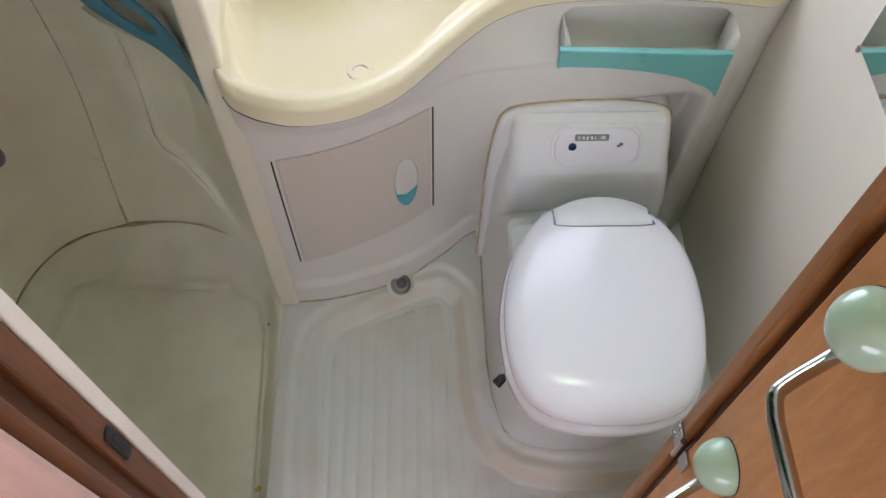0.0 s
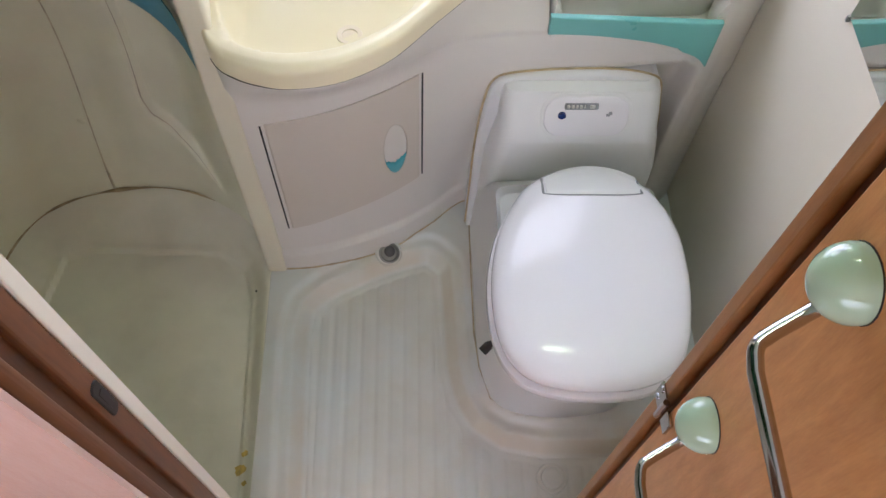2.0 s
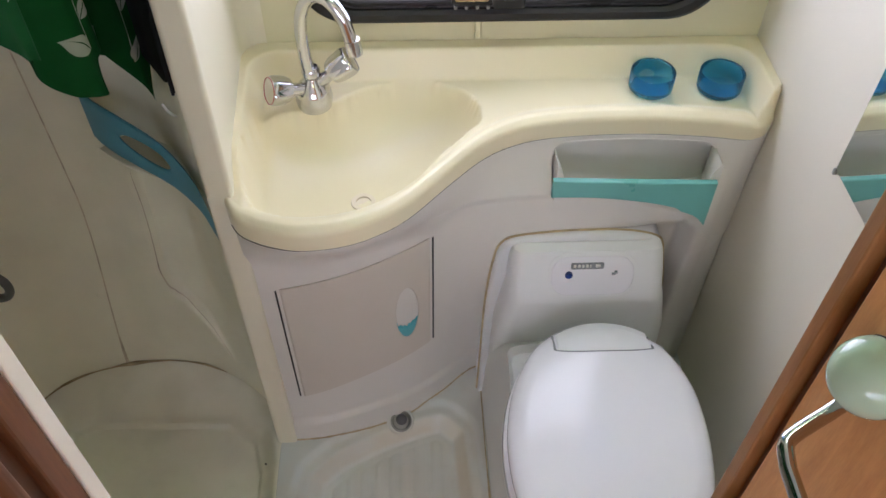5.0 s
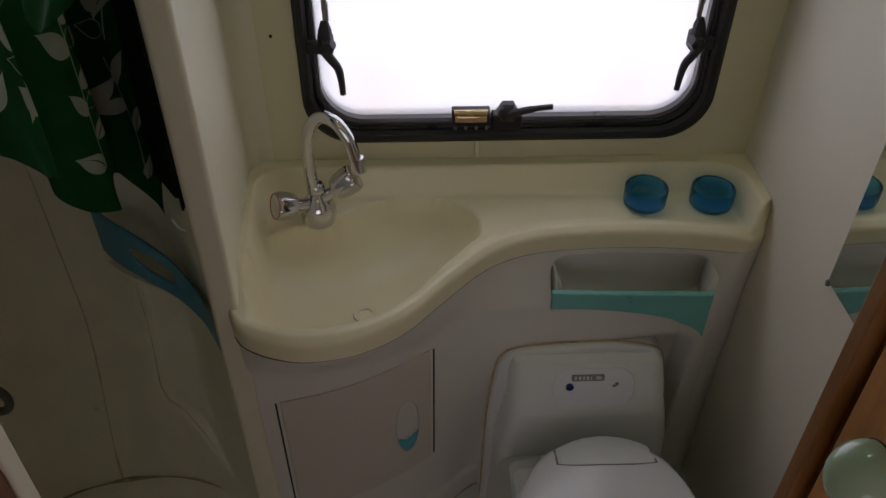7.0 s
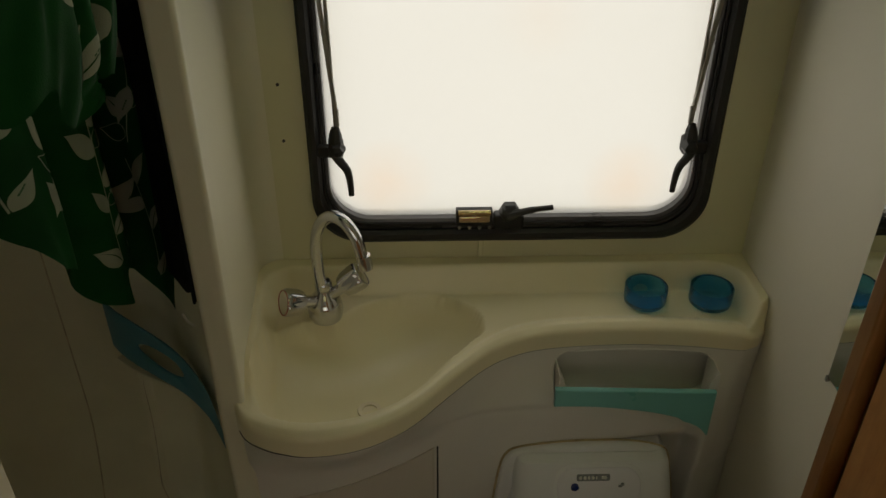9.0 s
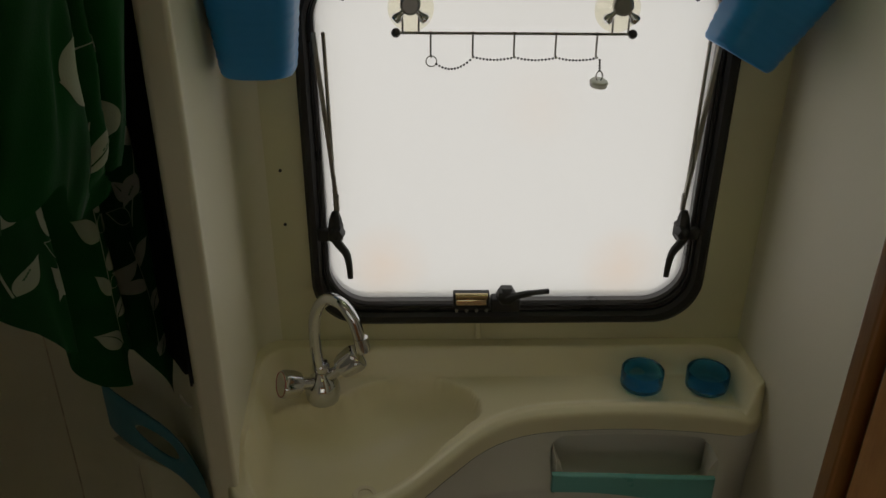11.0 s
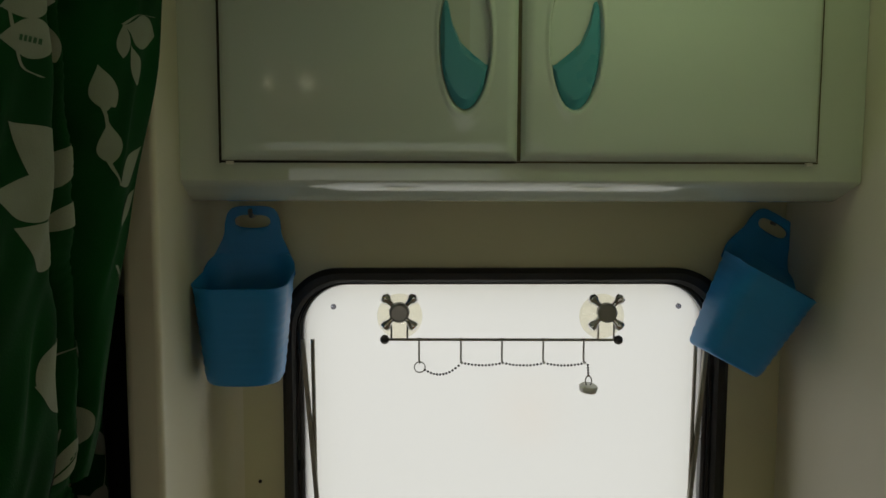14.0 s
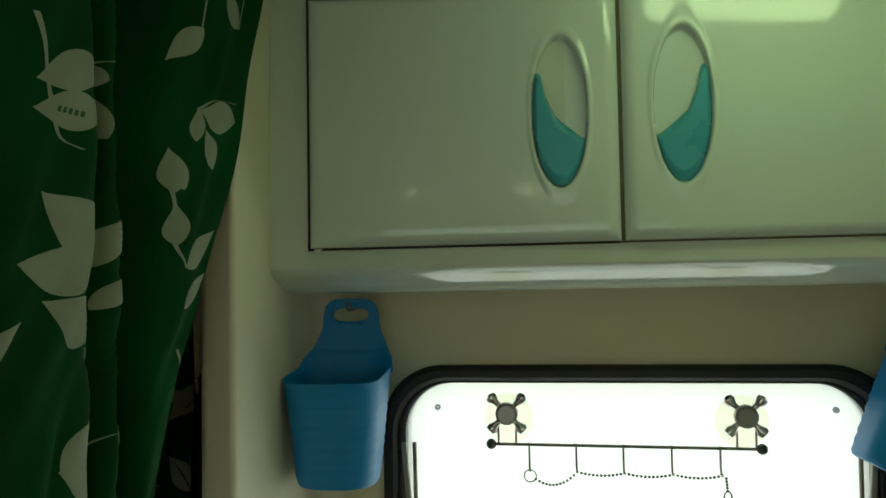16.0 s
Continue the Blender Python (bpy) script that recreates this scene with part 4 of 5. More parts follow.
def plan(pts, z, grow=0.0, squash=1.0, yshift=0.0):
    out = []
    for x, y in pts:
        d = Vector((x, y)) - LC
        k = (d.length + grow) / d.length * squash
        out.append(Vector((LC.x + d.x * k, LC.y + d.y * k + yshift, z)))
    return out


bm = rings(bmesh.new(), [plan(LIDP, 0.445, -0.012), plan(LIDP, 0.447, -0.003), plan(LIDP, 0.455, 0.001), plan(LIDP, 0.464, 0.0), plan(LIDP, 0.472, -0.006), plan(LIDP, 0.4785, -0.016), plan(LIDP, 0.4835, -0.034), plan(LIDP, 0.4865, -0.07), plan(LIDP, 0.488, -0.11), plan(LIDP, 0.4882, -0.14)])
under(part("lid", bm, M_LID, None, "glossy white closed lid"), wc)
bm = rings(bmesh.new(), [plan(LIDP, 0.408, -0.006), plan(LIDP, 0.412, 0.004), plan(LIDP, 0.425, 0.008), plan(LIDP, 0.437, 0.006), plan(LIDP, 0.443, -0.002), plan(LIDP, 0.4435, -0.03)])
under(part("seat", bm, M_LID), wc)


def lid_z(x, y):
    d = poly_dist(LIDP, x, y)
    return float(np.interp(d, [0, 0.005, 0.014, 0.03, 0.06, 0.1, 0.14], [0.464, 0.472, 0.4785, 0.4835, 0.4865, 0.488, 0.4882]))


HX = np.linspace(0.084, 0.2555, 40)
back_edge = lambda x: 0.989 - 0.028 * abs((x - 0.1697) / 0.086) ** 2.2
fore_edge = lambda x: 0.9215 + 0.005 * abs((x - 0.1697) / 0.086) ** 4


def cover(x, k):
    kk = min(1.0, max(0.0, k))
    y = fore_edge(x) + (back_edge(x) - fore_edge(x)) * kk
    edge = min(x - HX[0], HX[-1] - x, y - fore_edge(x), back_edge(x) - y)
    z = max(lid_z(x, y), 0.4745) + 0.0028 * step(-0.002, 0.006, edge)
    return Vector((x, y, z - (0.02 if k < 0 or k > 1 or x in (HX[0], HX[-1]) else 0)))


under(part("hinge_cover", sheet(bmesh.new(), cover, HX, [-0.001] + list(np.linspace(0, 1, 16)) + [1.001]), M_TOILET, None, "pale grey-white hinge cover"), wc)
loop = [(HX[0] - 0.0012, back_edge(HX[0]) + 0.001), (HX[0] - 0.0012, fore_edge(HX[0]))] + [(x, fore_edge(x) - 0.0012) for x in HX] + [(HX[-1] + 0.0012, fore_edge(HX[-1])), (HX[-1] + 0.0012, back_edge(HX[-1]) + 0.001)]
bm = tube(bmesh.new(), [(x, y, lid_z(x, y) - 0.0002) for x, y in loop], [0.0026 if i < 2 or i > len(HX) + 1 else 0.0012 for i in range(len(loop))], 6)
under(part("hinge_gap", bm, M_BADGE, None, "dark joint round hinge cover"), wc)
FOOT = [(p.x, p.y) for p in bow([(0.155, 1.17, 0), (0.05, 1.17, 0), (-0.012, 1.15, 0), (-0.014, 1.0, 0), (-0.012, 0.84, 0), (-0.004, 0.757, 0), (0.02, 0.695, 0), (0.07, 0.667, 0), (0.155, 0.658, 0),
                                (0.24, 0.667, 0), (0.29, 0.695, 0), (0.314, 0.757, 0), (0.322, 0.84, 0), (0.324, 1.0, 0), (0.322, 1.15, 0), (0.26, 1.17, 0)], 4)]
DECK = [(p.x, p.y) for p in bow([(0.155, 0.995, 0), (0.06, 0.995, 0), (0.012, 0.985, 0), (0.008, 0.94, 0), (0.006, 0.84, 0), (0.01, 0.74, 0), (0.03, 0.66, 0), (0.08, 0.618, 0), (0.155, 0.608, 0),
                                (0.23, 0.618, 0), (0.28, 0.66, 0), (0.30, 0.74, 0), (0.304, 0.84, 0), (0.306, 0.94, 0), (0.30, 0.985, 0), (0.25, 0.995, 0)], 4)]
mixp = lambda t, z: [Vector((a[0] + (b[0] - a[0]) * t, a[1] + (b[1] - a[1]) * t, z)) for a, b in zip(FOOT, DECK)]
bm = rings(bmesh.new(), [mixp(0, 0.03), mixp(0, 0.06), mixp(0.05, 0.07), mixp(0.1, 0.15), mixp(0.3, 0.25), mixp(0.7, 0.34), mixp(1, 0.39), mixp(1.0, 0.405), [p + (Vector((0.155, 0.9, 0)) - p) * 0.06 for p in mixp(1.0, 0.412)]])
under(part("pedestal", bm, M_TOILET), wc)
bm = tube(bmesh.new(), bow([(0.02, 0.72, 0.322), (-0.006, 0.712, 0.318), (-0.022, 0.70, 0.31)], 4), [0.006] * 5 + [0.009] * 4, 10)
under(part("blade_lever", bm, M_BLACK, None, "black flush blade lever"), wc)

# floor drain beside the vanity front
zd = floor_z(-0.204, 1.05) + 0.004
fd = thing("floor_drain", (-0.204, 1.05, zd), "oval chrome drain fitting in the floor tray", "drain")
tilt = pose(-0.204, 1.05, zd, 30, 0, 22)
bm = lathe(bmesh.new(), [(0.0, 0.001), (0.02, 0.001), (0.022, 0.004), (0.027, 0.004), (0.031, 0.0), (0.031, -0.006), (0.0, -0.006)], 26, tilt)
under(part("flange", bm, M_FLOOR), fd)
bm = lathe(bmesh.new(), [(0.0, 0.003), (0.017, 0.003), (0.0205, 0.007), (0.024, 0.0062), (0.0245, 0.002), (0.0, 0.002)], 26, tilt)
under(part("strainer", bm, M_STEEL, None, "dull metal strainer"), fd)
bm = lathe(bmesh.new(), [(0.0, 0.009), (0.009, 0.0085), (0.0125, 0.006), (0.0125, 0.003), (0.0, 0.003)], 20, tilt @ pose(0.002, 0.003, 0))
under(part("plug", bm, M_GREYTRACK), fd)
fd2 = thing("floor_drain", (0.135, 0.545, 0.0), "round white drain cover set in the ribbed floor", "drain")
bm = lathe(bmesh.new(), [(0.0, 0.005), (0.015, 0.005), (0.022, 0.003), (0.024, 0.006), (0.03, 0.006), (0.032, 0.0), (0.0, -0.002)], 26, pose(0.135, 0.545, 0.001))
under(part("cover", bm, M_FLOOR), fd2)

# ---- overhead cabinet ----
cab = thing("overhead_cabinet", (0, 1.2, 1.65), "pale green gloss overhead cabinet with two closed doors", "cabinet")
CF = 1.13
prof = [(CF, TOP - 0.003), (CF, 1.70), (CF, 1.681), (CF + 0.003, 1.6775), (CF + 0.02, 1.671), (CF + 0.045, 1.6605), (CF + 0.065, 1.6535), (CF + 0.08, 1.6505), (CF + 0.1, 1.6495), (YR - 0.002, 1.65), (YR - 0.002, TOP - 0.003)]
xs = [-0.4475, -0.2, 0.0, 0.2, XR - 0.001]
bm = rings(bmesh.new(), [[Vector((x, y, z)) for y, z in prof] for x in xs])
under(part("body", bm, M_CABBODY, sharp=35), cab)


SAG = smooth_line([(0.0, 0.003), (0.2, 0.006), (0.45, 0.009), (0.7, 0.0045), (0.9, 0.001), (1.0, 0.0)])

WARP = smooth_line([(0.0, 0.0), (0.1, 0.0011), (0.2, 0.0022), (0.3, 0.0034), (0.4, 0.0045), (0.52, 0.0052), (0.7, 0.0036), (0.88, 0.0009), (1.0, 0.0)])
SWELL = smooth_line([(0.0, 0.0), (0.05, -0.0008), (0.1, -0.0016), (0.16, -0.0022), (0.24, -0.0022), (0.4, -0.0012), (0.6, 0.0), (1.0, 0.0)])


def cab_door(x0, x1, hx, s, sag):
    z0, z1 = 1.7075, 2.027 if sag else 2.0315
    us = np.array(sorted(set(np.linspace(x0, x1, 26)) | set(x0 + (x1 - x0) * k for k in (0.004, 0.009, 0.014, 0.986, 0.991, 0.996)) | set(np.linspace(hx - 0.042, hx + 0.042, 74))))
    vs = np.array(sorted(set(np.linspace(z0, z1, 26)) | set(z0 + (z1 - z0) * k for k in (0.005, 0.01, 0.016, 0.984, 0.99, 0.995)) | set(np.linspace(1.764, 1.964, 130))))

    def pt(u, v):
        e = ((u - hx) / 0.0335) ** 2 + ((v - 1.864) / 0.092) ** 2
        # a shallow cushion on the face, rolled edges and the finger recess
        ed = min(u - x0, x1 - u, v - z0, z1 - v)
        y = CF - 0.0125 + 0.008 * (1 - step(0, 0.007, ed)) + 0.011 * step(1.05, 0.93, e) - 0.0018 * step(1.5, 1.15, e) * step(0.95, 1.12, e)
        a, c = (u - x0) / (x1 - x0), math.sin(math.pi * (v - z0) / (z1 - z0))
        if sag:  # the warped door is dished, its top hangs low
            y += WARP(a)
        else:
            y += SWELL(a) - 0.004 * step(0.12, 0.5, a) * math.sin(math.pi * a) * c
        vz = v - (SAG(a) * ((v - z0) / (z1 - z0)) ** 3 if sag else 0.0)
        return Vector((u, y, vz))
    bm = sheet(bmesh.new(), pt, us, vs)
    edges = [e for e in bm.edges if e.is_boundary]
    ext = bmesh.ops.extrude_edge_only(bm, edges=edges)
    for v in ext["geom"]:
        if isinstance(v, bmesh.types.BMVert):
            v.co.y = CF + 0.0005
    d = under(part("door", bm, M_CABINET, sharp=60), cab)
    # teal grip that fills the lower part of the recess
    cut = line([(-0.034, 0.05), (-0.022, 0.046), (-0.017, 0.02), (-0.006, -0.006), (0.012, -0.022), (0.026, -0.033), (0.034, -0.036)])
    us = np.linspace(-0.0322, 0.0322, 36)
    rows = np.linspace(0, 1, 14)

    def grip(u, k):
        lo = -0.0905 * math.sqrt(max(0.0, 1 - (u / 0.0325) ** 2))
        hi = min(max(cut(u), lo), -lo)
        z = lo + (hi - lo) * k
        w = min(1.0, (1 - k) * (hi - lo) / 0.008, k * (hi - lo) / 0.012 + 0.05, (0.0325 - abs(u)) / 0.006 + 0.05)
        return Vector((hx + s * u, CF - 0.0075 - 0.0075 * step(0, 1, w), 1.864 + z))
    g = part("grip", sheet(bmesh.new(), grip, us, rows), M_GRIP, d, "teal plastic finger grip")
    return d


cab_door(-0.386, -0.0028, -0.0715, 1, True)
cab_door(0.0028, 0.396, 0.0715, -1, False)
# flat strips on the body: near-black for gap shade, brown for grime
for x0, x1, z0, z1, stuff in ((-0.39, -0.003, 1.7035, 1.7065, M_GAP), (-0.0025, 0.4, 1.704, 1.7065, M_GRIME), (-0.3905, -0.3875, 1.703, 2.03, M_GAP), (-0.0022, 0.0022, 1.707, 2.036, M_GRIME), (0.397, 0.3995, 1.707, 2.036, M_GRIME), (-0.003, 0.4, 2.0325, 2.0352, M_GRIME)):
    under(part("shadow_gap", boxed(x0, x1, CF - 0.0012, CF + 0.001, z0, z1), stuff, None, "gap strip round the doors, coloured for shade and grime"), cab)
bm = sheet(bmesh.new(), lambda a, k: Vector((-0.39 + 0.388 * a, CF - 0.0012, 2.027 - SAG(a) - 0.002 + 0.0085 * k)), np.linspace(0, 1, 40), (0.0, 1.0))
under(part("shadow_gap", bm, M_GAP, None, "dark wavy strip for gap shade over the warped door"), cab)
for x in (-0.376, 0.386):
    for z in (1.7035, 2.029 if x < 0 else 2.0335):
        under(part("hinge_pin", boxed(x - 0.0045, x + 0.0045, CF - 0.007, CF + 0.001, z - 0.0022, z + 0.0022, 0.0008), M_WHITE), cab)


# ---- the bathroom's ceiling lamp, above the toilet ----
lamp = thing("ceiling_lamp", (0.175, 0.88, TOP), "slim white ceiling strip lamp, switched on", "lamp")
under(part("housing", boxed(0.02, 0.33, 0.83, 0.93, TOP - 0.012, TOP, 0.003), M_WHITE), lamp)
bm = rings(bmesh.new(), [[Vector((x, 0.88 + k * 0.03 * math.cos(a), TOP - 0.012 - k * 0.028 * math.sin(a))) for a in np.linspace(0, math.pi, 15)] for x, k in ((0.03, 0.55), (0.034, 0.9), (0.045, 1.0), (0.305, 1.0), (0.316, 0.9), (0.32, 0.55))])
under(part("diffuser", bm, M_STRIP, None, "glowing milky diffuser"), lamp)


# ---- blue hanging tubs ----
def tub(name, m, label, group):
    t = thing(name, (0, 0, 0), label, "bucket", group)

    def loop(w, d, z, lift=0.0):
        out = []
        for x, y in round_rect(-w, w, -d, d, 0.036, 10):
            s = y / d
            back = step(0.25, 1.0, s)
            dip = -0.008 * step(0.1, 1.0, -s)
            out.append(Vector((x, y, z + (lift * back + dip if lift else 0))))
        return out
    outer = [loop(0.046, 0.044, -0.143), loop(0.050, 0.048, -0.1415), loop(0.0525, 0.0505, -0.136)]
    for j in range(1, 25):
        f = j / 25
        rib = 0.0007 * math.cos(f * 60)
        outer.append(loop(0.0525 + 0.0125 * f + rib, 0.0505 + 0.0125 * f + rib, -0.136 + 0.136 * f, lift=0.03 * f ** 3))
    outer += [loop(0.0655, 0.0635, 0.0, lift=0.03), loop(0.0668, 0.0648, 0.003, lift=0.03), loop(0.0655, 0.0635, 0.004, lift=0.03), loop(0.063, 0.061, 0.0, lift=0.03)]
    inner = [loop(0.0615, 0.0595, -0.01, lift=0.03), loop(0.057, 0.055, -0.08), loop(0.049, 0.047, -0.136)]
    bm = rings(bmesh.new(), outer + inner)
    part("body", bm, M_BLUE, t)
    # back tab with its hand hole
    tabo = [(-0.0645, 0.0), (-0.060, 0.022), (-0.0505, 0.043), (-0.043, 0.06), (-0.041, 0.078), (-0.036, 0.094), (-0.024, 0.102), (0.0, 0.103), (0.024, 0.102), (0.036, 0.094), (0.041, 0.078), (0.043, 0.06), (0.0505, 0.043), (0.060, 0.022), (0.0645, 0.0), (0.03, -0.002), (0.0, -0.002), (-0.03, -0.002)]
    to = [(p.x, p.y) for p in bow([(x, z, 0) for x, z in tabo + tabo[:1]], 4)][:-1]
    ho = []
    for x, z in to:
        a = math.atan2((z - 0.079) / 0.5, x)
        ho.append((0.026 * math.copysign(abs(math.cos(a)) ** 0.7, math.cos(a)), 0.080 + 0.0095 * math.copysign(abs(math.sin(a)) ** 0.8, math.sin(a))))
    bm = ring_slab(bmesh.new(), to, ho, [(0, 0.0635), (0.04, 0.061), (0.2, 0.061), (0.36, 0.061), (0.52, 0.061), (0.68, 0.061), (0.84, 0.061), (0.96, 0.061), (1, 0.0635), (0.9, 0.066), (0.66, 0.066), (0.4, 0.066), (0.1, 0.066)])
    for v in bm.verts:  # the tab's shoulders follow the tub's round corners
        q = min(0.0345, max(0.0, abs(v.co.x) - 0.0295))
        v.co.y -= (0.036 - math.sqrt(0.036 ** 2 - q * q)) * step(0.07, -0.01, v.co.z)
    part("hanging_tab", bm, M_BLUE, t, "tab with oval hand hole")
    t.matrix_world = m
    return t


tub("hanging_tub", pose(-0.378, 1.212, 1.538, 0, 0, 0), "blue flexible plastic tub hung upright on the wall", "blue tubs")
tub("hanging_tub", pose(0.399, 1.266, 1.534, 0, 28, 4), "blue flexible plastic tub hanging tilted on the wall", "blue tubs")

tagged(part("wall_peg", tube(bmesh.new(), bow([(-0.378, YR - 0.001, 1.63), (-0.378, 1.30, 1.628), (-0.378, 1.265, 1.6265), (-0.378, 1.258, 1.636)], 4), 0.0035, 8), M_STEEL), "dark metal wall peg holding the blue tub", "hook")
tagged(part("wall_peg", tube(bmesh.new(), bow([(0.437, YR - 0.001, 1.612), (0.437, 1.339, 1.6115), (0.437, 1.333, 1.611)], 4), 0.0028, 8), M_STEEL), "dark metal wall peg holding the blue tub", "hook")

# ---- hook rail on the pane ----
rail = thing("hook_rail", (0, 1.32, 1.43), "thin steel hook rail held by two suction cups", "rail")
YT = 1.318
under(part("bar", tube(bmesh.new(), [(-0.184, YT, 1.4295), (0.186, YT, 1.4275)], 0.0023, 8), M_STEEL), rail)
for x, zr in ((-0.184, 1.4295), (0.186, 1.4275)):
    under(part("end_ball", lathe(bmesh.new(), [(0.0075 * math.sin(a), -0.0075 * math.cos(a)) for a in np.linspace(0.01, math.pi - 0.01, 12)], 16, pose(x, YT, zr)), M_DARKGREY), rail)
for xc, zc in ((-0.161, 1.473), (0.166, 1.472)):
    under(part("suction_cup", lathe(bmesh.new(), [(0.0, 0.008), (0.012, 0.008), (0.03, 0.003), (0.0365, 0.0), (0.0365, -0.001), (0.0, -0.001)], 30, pose(xc, YR + 0.003, zc - 0.012, 90)), M_CLEARCUP, None, "clear suction cup"), rail)
    cr = bmesh.new()
    lathe(cr, [(0.0, 0.012), (0.012, 0.012), (0.0155, 0.009), (0.0163, 0.0), (0.012, -0.012), (0.005, -0.022), (0.0, -0.022)], 22, pose(xc, YT, zc, 90))
    under(part("tap_head", cr, M_STEEL), rail)
    for a in (45, 135, 225, 315):
        ca, sa = math.cos(radians(a)), math.sin(radians(a))
        bm = tube(bmesh.new(), [(xc + ca * r, YT, zc + sa * r) for r in (0.008, 0.015, 0.022, 0.029, 0.034, 0.037)], [0.005, 0.0042, 0.005, 0.0088, 0.0078, 0.0025], 10)
        under(part("tap_arm", bm, M_CHROME), rail)
    bm = bmesh.new()
    for x, s in ((xc - 0.0125, 1), (xc + 0.0125, -1)):
        tube(bm, bow([(x, YT, 1.4285), (x, YT, 1.446), (x, YT + 0.002, 1.457), (x + s * 0.006, YT + 0.004, 1.462)], 4), 0.0016, 6)
    under(part("hanger_wire", bm, M_STEEL), rail)
hooks = [(-0.130, 1.4295), (-0.064, 1.429), (0.001, 1.4285), (0.0665, 1.428), (0.131, 1.4277)]
for x, z in hooks:
    bm = tube(bmesh.new(), bow([(x, YT, z + 0.003), (x, YT, z - 0.031), (x + 0.001, YT - 0.004, z - 0.037), (x + 0.001, YT - 0.01, z - 0.034)], 4), 0.0016, 6)
    under(part("hook", bm, M_STEEL), rail)
ch = thing("plug_chain", (0, YT, 1.39), "ball chain with white sink plug looped over the hooks", "chain")
tips = [(-0.121, 1.3825)] + [(x + 0.001, z - 0.0355) for x, z in hooks[1:]]
bm = bmesh.new()
for (xa, za), (xb, zb) in zip(tips, tips[1:]):
    for k in range(12):
        t = k / 12
        sag = (0.017 if xa < -0.1 else 0.0055) * 4 * t * (1 - t) * 0.75
        lathe(bm, [(0.0, -0.0021), (0.0015, -0.0015), (0.0021, 0.0), (0.0015, 0.0015), (0.0, 0.0021)], 6, pose(xa + (xb - xa) * t, YT - 0.007, za + (zb - za) * t - sag))
for k in range(5):
    lathe(bm, [(0.0, -0.0021), (0.0015, -0.0015), (0.0021, 0.0), (0.0015, 0.0015), (0.0, 0.0021)], 6, pose(0.1365 + 0.0003 * k, YT - 0.008, 1.389 - 0.0042 * k))
under(part("ball_chain", bm, M_DARKGREY), ch)
bm = tube(bmesh.new(), [(-0.129 + 0.0085 * math.cos(a), YT - 0.006, 1.3865 + 0.0085 * math.sin(a)) for a in np.linspace(0, 2 * math.pi, 20)[:-1]], 0.001, 6, True)
under(part("split_ring", bm, M_STEEL), ch)
bm = lathe(bmesh.new(), [(0.0, 0.0045), (0.013, 0.0045), (0.0152, 0.002), (0.0135, -0.0055), (0.0, -0.0055)], 24, pose(0.138, YT - 0.008, 1.3525, 8, 6, 0))
under(part("sink_plug", bm, M_WHITE, None, "white rubber plug"), ch)
bm = tube(bmesh.new(), [(0.138 + 0.005 * math.cos(a), YT - 0.008, 1.3635 + 0.008 * math.sin(a)) for a in np.linspace(0, 2 * math.pi, 16)[:-1]], 0.0012, 6, True)
under(part("plug_ring", bm, M_STEEL), ch)

# ---- mixer tap ----
tap = thing("mixer_tap", (-0.33, 1.237, 0.79), "chrome swan-neck mixer tap with two turning handles", "tap")
tx, ty = -0.33, 1.237
bm = lathe(bmesh.new(), [(0.0, 0.0), (0.026, 0.0), (0.0285, 0.002), (0.0305, 0.008), (0.032, 0.02), (0.0305, 0.033), (0.024, 0.047), (0.0155, 0.056), (0.0125, 0.062), (0.0155, 0.066), (0.0155, 0.077), (0.0118, 0.082), (0.0, 0.083)], 28, pose(tx + 0.003, ty + 0.004, 0.785))
under(part("body", bm, M_CHROME), tap)
pts = bow([(tx, ty, 0.86), (tx - 0.003, ty, 0.90), (tx - 0.002, ty - 0.002, 0.95), (tx + 0.008, ty - 0.008, 0.987), (tx + 0.027, ty - 0.018, 1.009), (tx + 0.05, ty - 0.03, 1.007), (tx + 0.069, ty - 0.04, 0.983), (tx + 0.079, ty - 0.046, 0.948)], 6)
under(part("spout", tube(bmesh.new(), pts, 0.0105, 18), M_CHROME), tap)
bm = tube(bmesh.new(), [(tx + 0.0805, ty - 0.0455, 0.95), (tx + 0.083, ty - 0.047, 0.93), (tx + 0.0835, ty - 0.0472, 0.925)], [0.0125, 0.0135, 0.013], 18)
under(part("aerator", bm, M_CHROME), tap)


def tap_handle(end, ring):
    b, e = Vector((tx, ty, 0.825)), Vector(end)
    d = (e - b).normalized()
    m = Matrix.Translation(b) @ d.to_track_quat("Z", "Y").to_matrix().to_4x4()
    L = (e - b).length
    under(part("handle_neck", lathe(bmesh.new(), [(0.0, 0.0), (0.0115, 0.0), (0.011, L * 0.5), (0.013, L * 0.55), (0.0, L * 0.55)], 18, m), M_CHROME), tap)
    bm = bmesh.new()
    loops = []
    for r, z, k in ((0.006, 0.5, 0), (0.019, 0.53, 0.3), (0.0235, 0.66, 1), (0.0255, 0.9, 1), (0.025, 0.99, 0.7), (0.0225, 1.03, 0.3), (0.003, 1.04, 0)):
        loops.append([m @ Vector(((r * (1 - 0.07 * k + 0.07 * k * math.cos(6 * a))) * math.cos(a), (r * (1 - 0.07 * k + 0.07 * k * math.cos(6 * a))) * math.sin(a), L * z)) for a in np.linspace(0, 2 * math.pi, 49)[:-1]])
    under(part("handle", rings(bm, loops), M_CHROME), tap)
    under(part("ring", tube(bmesh.new(), [m @ Vector((0.0222 * math.cos(a), 0.0222 * math.sin(a), L * 1.032)) for a in np.linspace(0, 2 * math.pi, 33)[:-1]], 0.0008, 6, True), ring), tap)


tap_handle((-0.392, 1.205, 0.845), M_RED)
